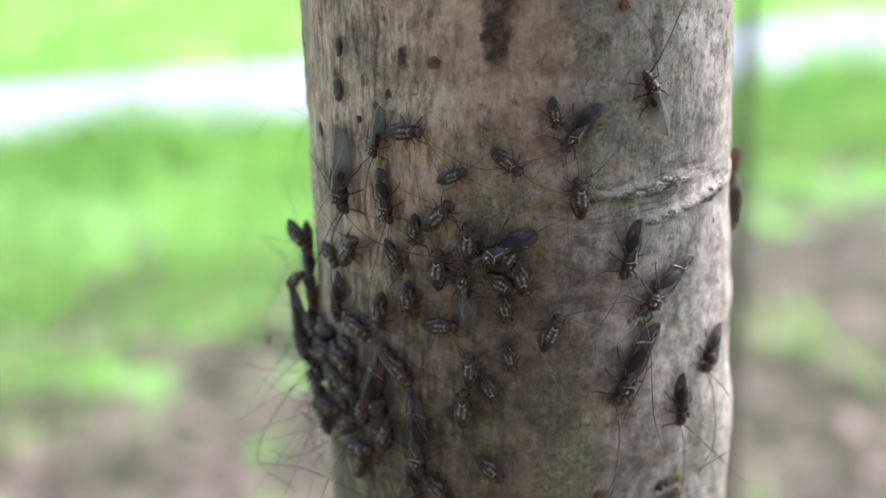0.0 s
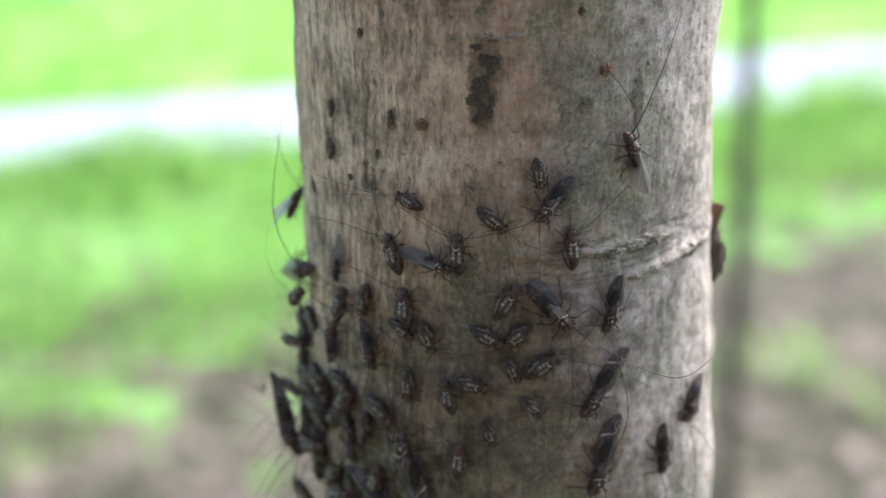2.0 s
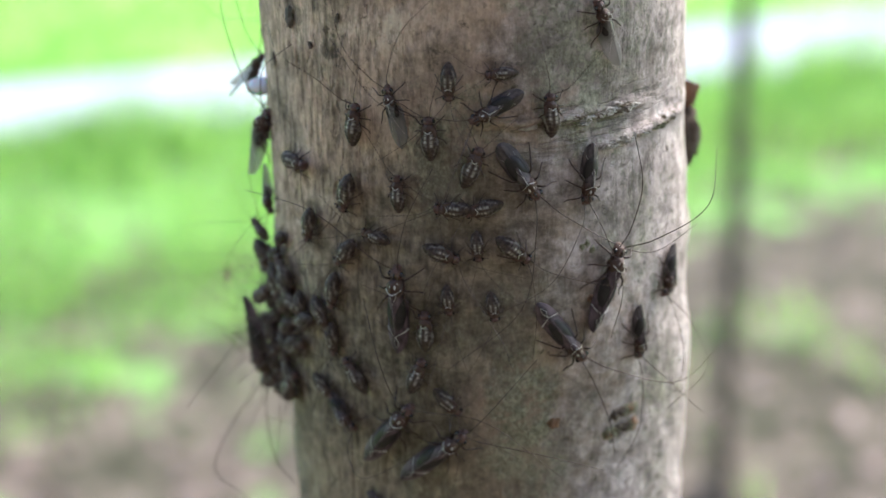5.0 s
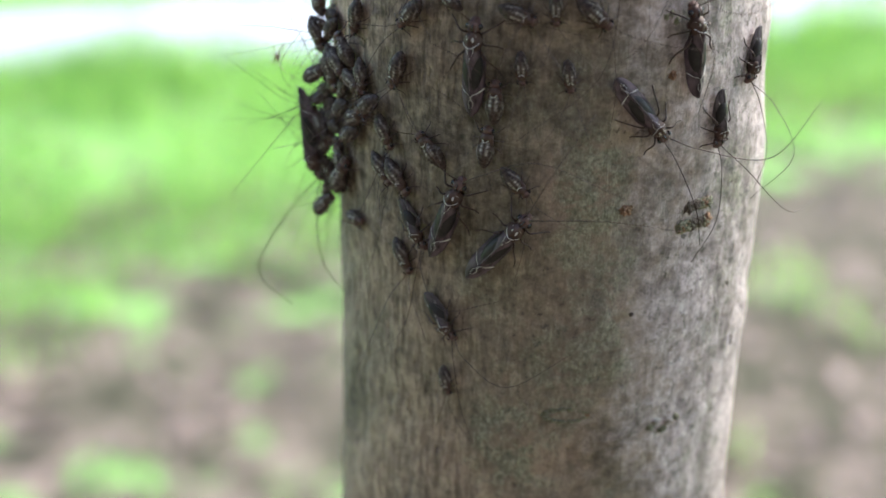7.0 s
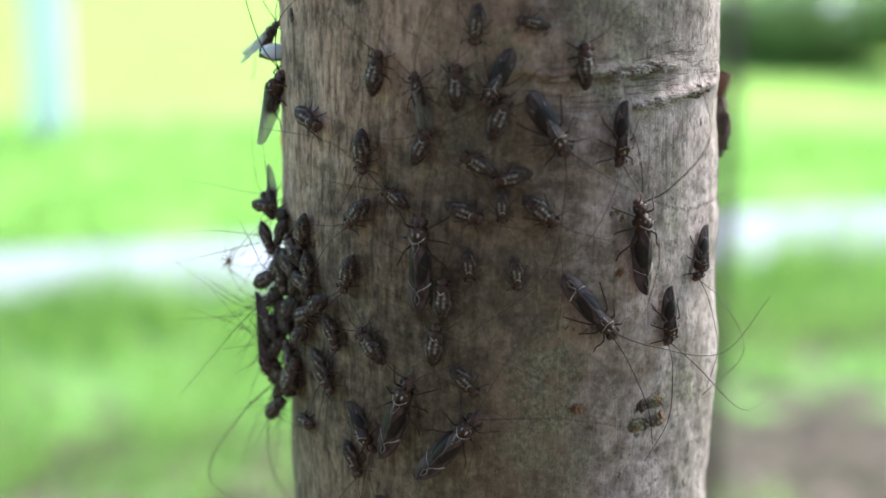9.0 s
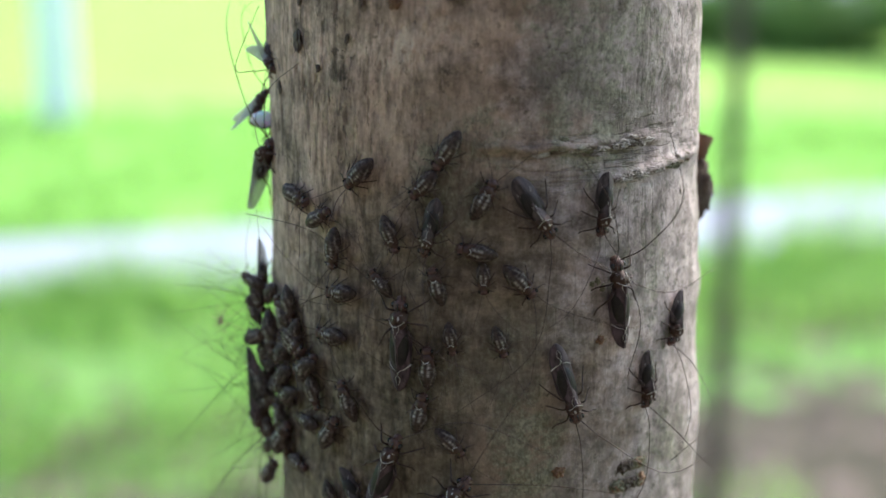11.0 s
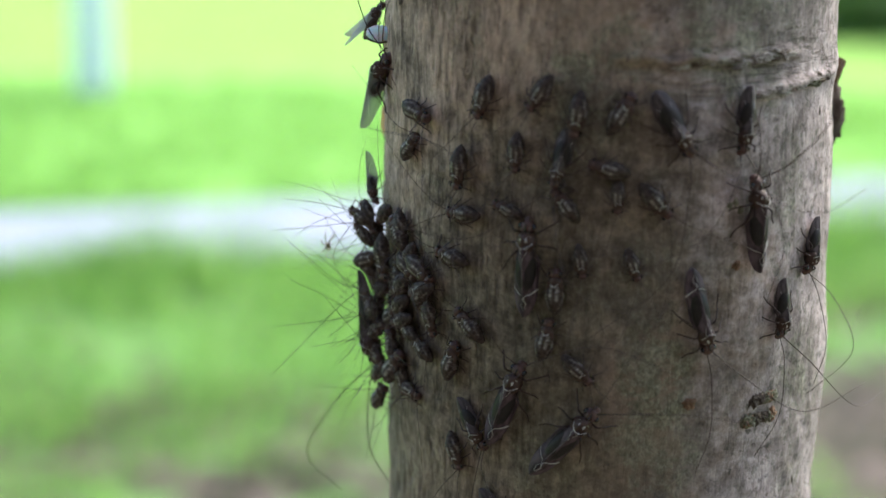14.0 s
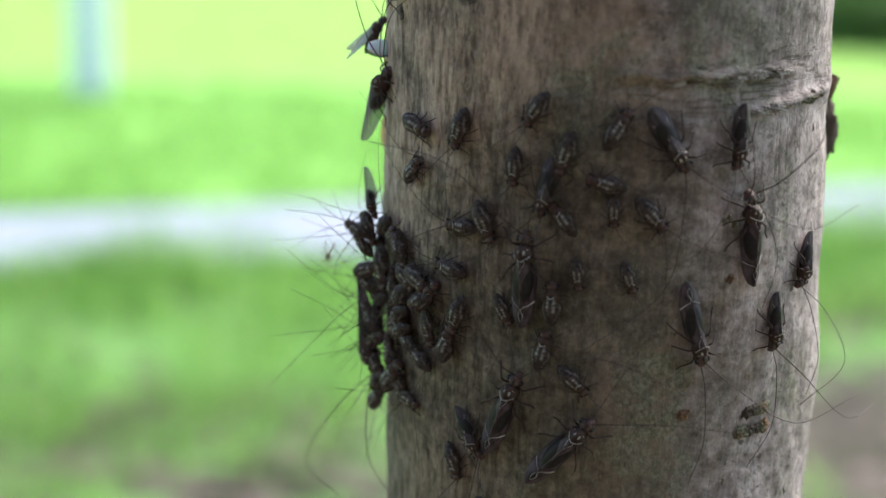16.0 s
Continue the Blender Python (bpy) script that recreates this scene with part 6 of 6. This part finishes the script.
    crawl("c11", (0, -33.2, -16.09, -72, 0.12), (3, -58.9, -13.64, -64, 0.12), (5.5, -68.5, -17.31, -70, 0.12), (9, -70, -17.61, -70, 0.12), (12.5, -62.6, -17.62, -79, 0.12), (16, -62.6, -17.62, -79, 0.12))
    crawl("c14", (0, -50.9, -14.19, 10, 0.3), (3, -58.6, -15.47, 27, 0.3), (4.2, -62.5, -16.17, 44, 0.3), (5.5, -66.4, -16.87, 60, 0.3), (9, -66, -17, 63, 0.3), (12.5, -65.5, -16.95, 54, 0.3), (16, -65.5, -16.95, 54, 0.3))
    crawl("c15", (0, -55.3, -6.88, -34, 0.3), (3, -65.9, -5.1, -64, 0.3), (5.5, -69.6, -8.29, -70, 0.3), (9, -70, -8.5, -70, 0.3), (12.5, -71.3, -8.6, -81, 0.3), (16, -71.3, -8.6, -81, 0.3))
    crawl("c16", (0, -80, 0.9, -61, 0.15), (3, -80, -2.5, -33, 0.15), (5.3, -128, -2.5, -33, 0), (16, -128, -2.5, -33, 0))
    crawl("c17", (0, -80.5, -0.8, 149, 0.12), (3, -80, -4.3, -177, 0.12), (4.2, -70.95, -5.3, -198, 0.16), (5.5, -61.9, -6.31, -220, 0.2), (9, -61.9, -6.31, -217, 0.2), (12.5, -61.9, -6.01, -226, 0.2), (16, -61.9, -6.01, -226, 0.2))
    crawl("c18", (0, -80, -2.5, 147, 0.2), (3, -80, -6.1, 159, 0.15), (4.2, -65.9, -7.98, 184, 0.17), (5.5, -51.8, -9.86, 210, 0.2), (9, -51.8, -9.86, 213, 0.2), (12.5, -51.8, -9.56, 204, 0.2), (16, -51.8, -9.56, 204, 0.2))
    crawl("c19", (0, -64.8, -8.08, -110, 0.01), (3, -73.3, -7.11, -132, 0.01), (4.2, -72.65, -6.34, -136, 0.11), (5.5, -72, -5.57, -140, 0.2), (9, -72, -5.57, -137, 0.2), (12.5, -72, -5.27, -146, 0.2), (16, -72, -5.27, -146, 0.2))
    crawl("c20", (0, -54.2, -9.58, 175, 0.19), (3, -73.2, -7.19, 178, 0.19), (4.2, -75.1, -8.89, 189, 0.4), (5.5, -77, -10.59, 200, 0.61), (9, -77, -10.99, 203, 0.61), (12.5, -77, -10.49, 194, 0.61), (16, -77, -10.49, 194, 0.61))
    crawl("c21", (0, -59.8, -9.04, -43, 0.19), (3, -69.7, -9.47, -21, 0.19), (4.2, -73.35, -13.24, -26, 0.44), (5.5, -77, -17.01, -30, 0.69), (9, -77, -17.41, -27, 0.69), (12.5, -77, -16.91, -36, 0.69), (16, -77, -16.91, -36, 0.69))
    crawl("c22", (0, -77.2, -10.2, -71, 0.06), (3, -77.2, -11.12, -114, 0.06), (5.5, -85.2, -13.68, -102, 0.06), (9, -84.2, -14.07, -102, 0.06), (12.5, -84.8, -13.64, -98, 0.06), (16, -84.8, -13.64, -98, 0.06))
    crawl("c23", (0, -74.5, -13.04, -39, 0.01), (3, -71.7, -12.92, -13, 0.01), (5.3, -128, -12.92, -13, 0), (16, -128, -12.92, -13, 0))
    crawl("c24", (0, -67, -12.98, -139, 0.09), (3, -71.9, -13.63, 173, 0.09), (4.2, -74.45, -16.17, 196, 0.33), (5.5, -77, -18.71, 220, 0.58), (9, -77, -19.11, 223, 0.58), (12.5, -77, -18.61, 214, 0.58), (16, -77, -18.61, 214, 0.58))
    crawl("c25", (0, -72.9, -14.45, 121, 0.03), (3, -71.6, -14.72, 89, 0.03), (4.2, -69.45, -15.12, 104, 0.12), (5.5, -67.3, -15.52, 120, 0.2), (9, -67.3, -15.52, 123, 0.2), (12.5, -67.3, -15.22, 114, 0.2), (16, -67.3, -15.22, 114, 0.2))
    crawl("c26", (0, -73.6, -6.11, -47, 0.73), (3, -67.7, -5.29, -11, 0.73), (4.2, -72.35, -5.61, -36, 0.94), (5.5, -77, -5.92, -60, 1.15), (9, -77, -6.32, -57, 1.15), (12.5, -77, -5.82, -66, 1.15), (16, -77, -5.82, -66, 1.15))
    crawl("c27", (0, -62.8, -6.84, -28, 0.68), (3, -71.9, -6.83, 1, 0.68), (4.2, -65.15, -7.72, -12, 0.44), (5.5, -58.4, -8.61, -25, 0.2), (9, -58.4, -8.61, -22, 0.2), (12.5, -58.4, -8.31, -31, 0.2), (16, -58.4, -8.31, -31, 0.2))
    crawl("c28", (0, -63.8, -7.32, -172, 0.7), (3, -66.4, -8.23, 174, 0.7), (4.2, -71.7, -10.21, 192, 0.43), (5.5, -77, -11.8, 210, 0.16), (9, -77, -12.2, 210, 0.16), (12.5, -77, -11.7, 202, 0.16), (16, -77, -11.7, 202, 0.16))
    crawl("c29", (0, -72.8, -11.39, 141, 0.7), (3, -78.3, -10.56, 102, 0.7), (4.2, -77.7, -10.1, 66, 1.04), (5.5, -77, -9.24, 30, 1.37), (9, -77, -9.64, 30, 1.37), (12.5, -77, -9.14, 22, 1.37), (16, -77, -9.14, 22, 1.37))
    crawl("c30", (0, -65.5, -12.41, -162, 0.62), (3, -82, -12.02, -157, 0.62), (5.5, -84.4, -13.9, -165, 0.62), (9, -83.7, -13.97, -165, 0.62), (12.5, -82, -13.61, -156, 0.62), (16, -82, -13.61, -156, 0.62))
    crawl("c31", (0, -64.2, -12.06, 0, 0.86), (3, -72.4, -12.59, 22, 0.86), (4.2, -74.7, -13.84, 28, 0.78), (5.5, -77, -15.09, 35, 0.7), (9, -77, -15.49, 38, 0.7), (12.5, -77, -14.99, 29, 0.7), (16, -77, -14.99, 29, 0.7))
    crawl("w0", (0, -51.6, 9.44, -86), (0.5, -66.6, 5.55, -60), (1, -76.0, 3.20, -34, 0.60), (1.5, -78.0, 3.40, -9, 0.60), (2, -78.0, 3.00, 20, 0.40, 5), (2.5, -79.0, 1.77, 45, 0.20, 10), (3, -79.0, 1.30, 64, 0.20, 13), (5.5, -79.0, 3.74, 64, 0.20, 13), (16, -79.0, 3.77, 64, 0.20, 13))
    crawl("p0", (0, -112.0, 6.50, 70), (1, -88.0, 6.60, 70, 0.30, 15), (1.5, -86.0, 6.80, 75, 0.45, 22), (3, -86.0, 8.60, 80, 0.60, 26), (5.5, -86.0, 8.30, 80, 0.60, 26), (16, -86.0, 8.30, 80, 0.60, 26))
    crawl("c33", (0, -79, -4.2, -80, 0.1), (3, -80, -8.2, -60, 0.1), (4.2, -70.65, -10.63, -105, 0.15), (5.5, -61.3, -13.07, -150, 0.2), (9, -61.3, -13.07, -147, 0.2), (12.5, -61.3, -12.77, -156, 0.2), (16, -61.3, -12.77, -156, 0.2))
    crawl("c34", (0, -79, -6, 60, 0.25), (3, -80, -9.8, 100, 0.1), (4.2, -78.5, -11.48, 115, 0.64), (5.5, -77, -13.16, 130, 1.17), (9, -77, -13.56, 133, 1.17), (12.5, -77, -13.06, 124, 1.17), (16, -77, -13.06, 124, 1.17))
    crawl("shell", (0, -116, 8.2, 52), (3, -112, 8.2, 52), (5, -80, 8.2, 52), (16, -80, 8.2, 52))


motions()
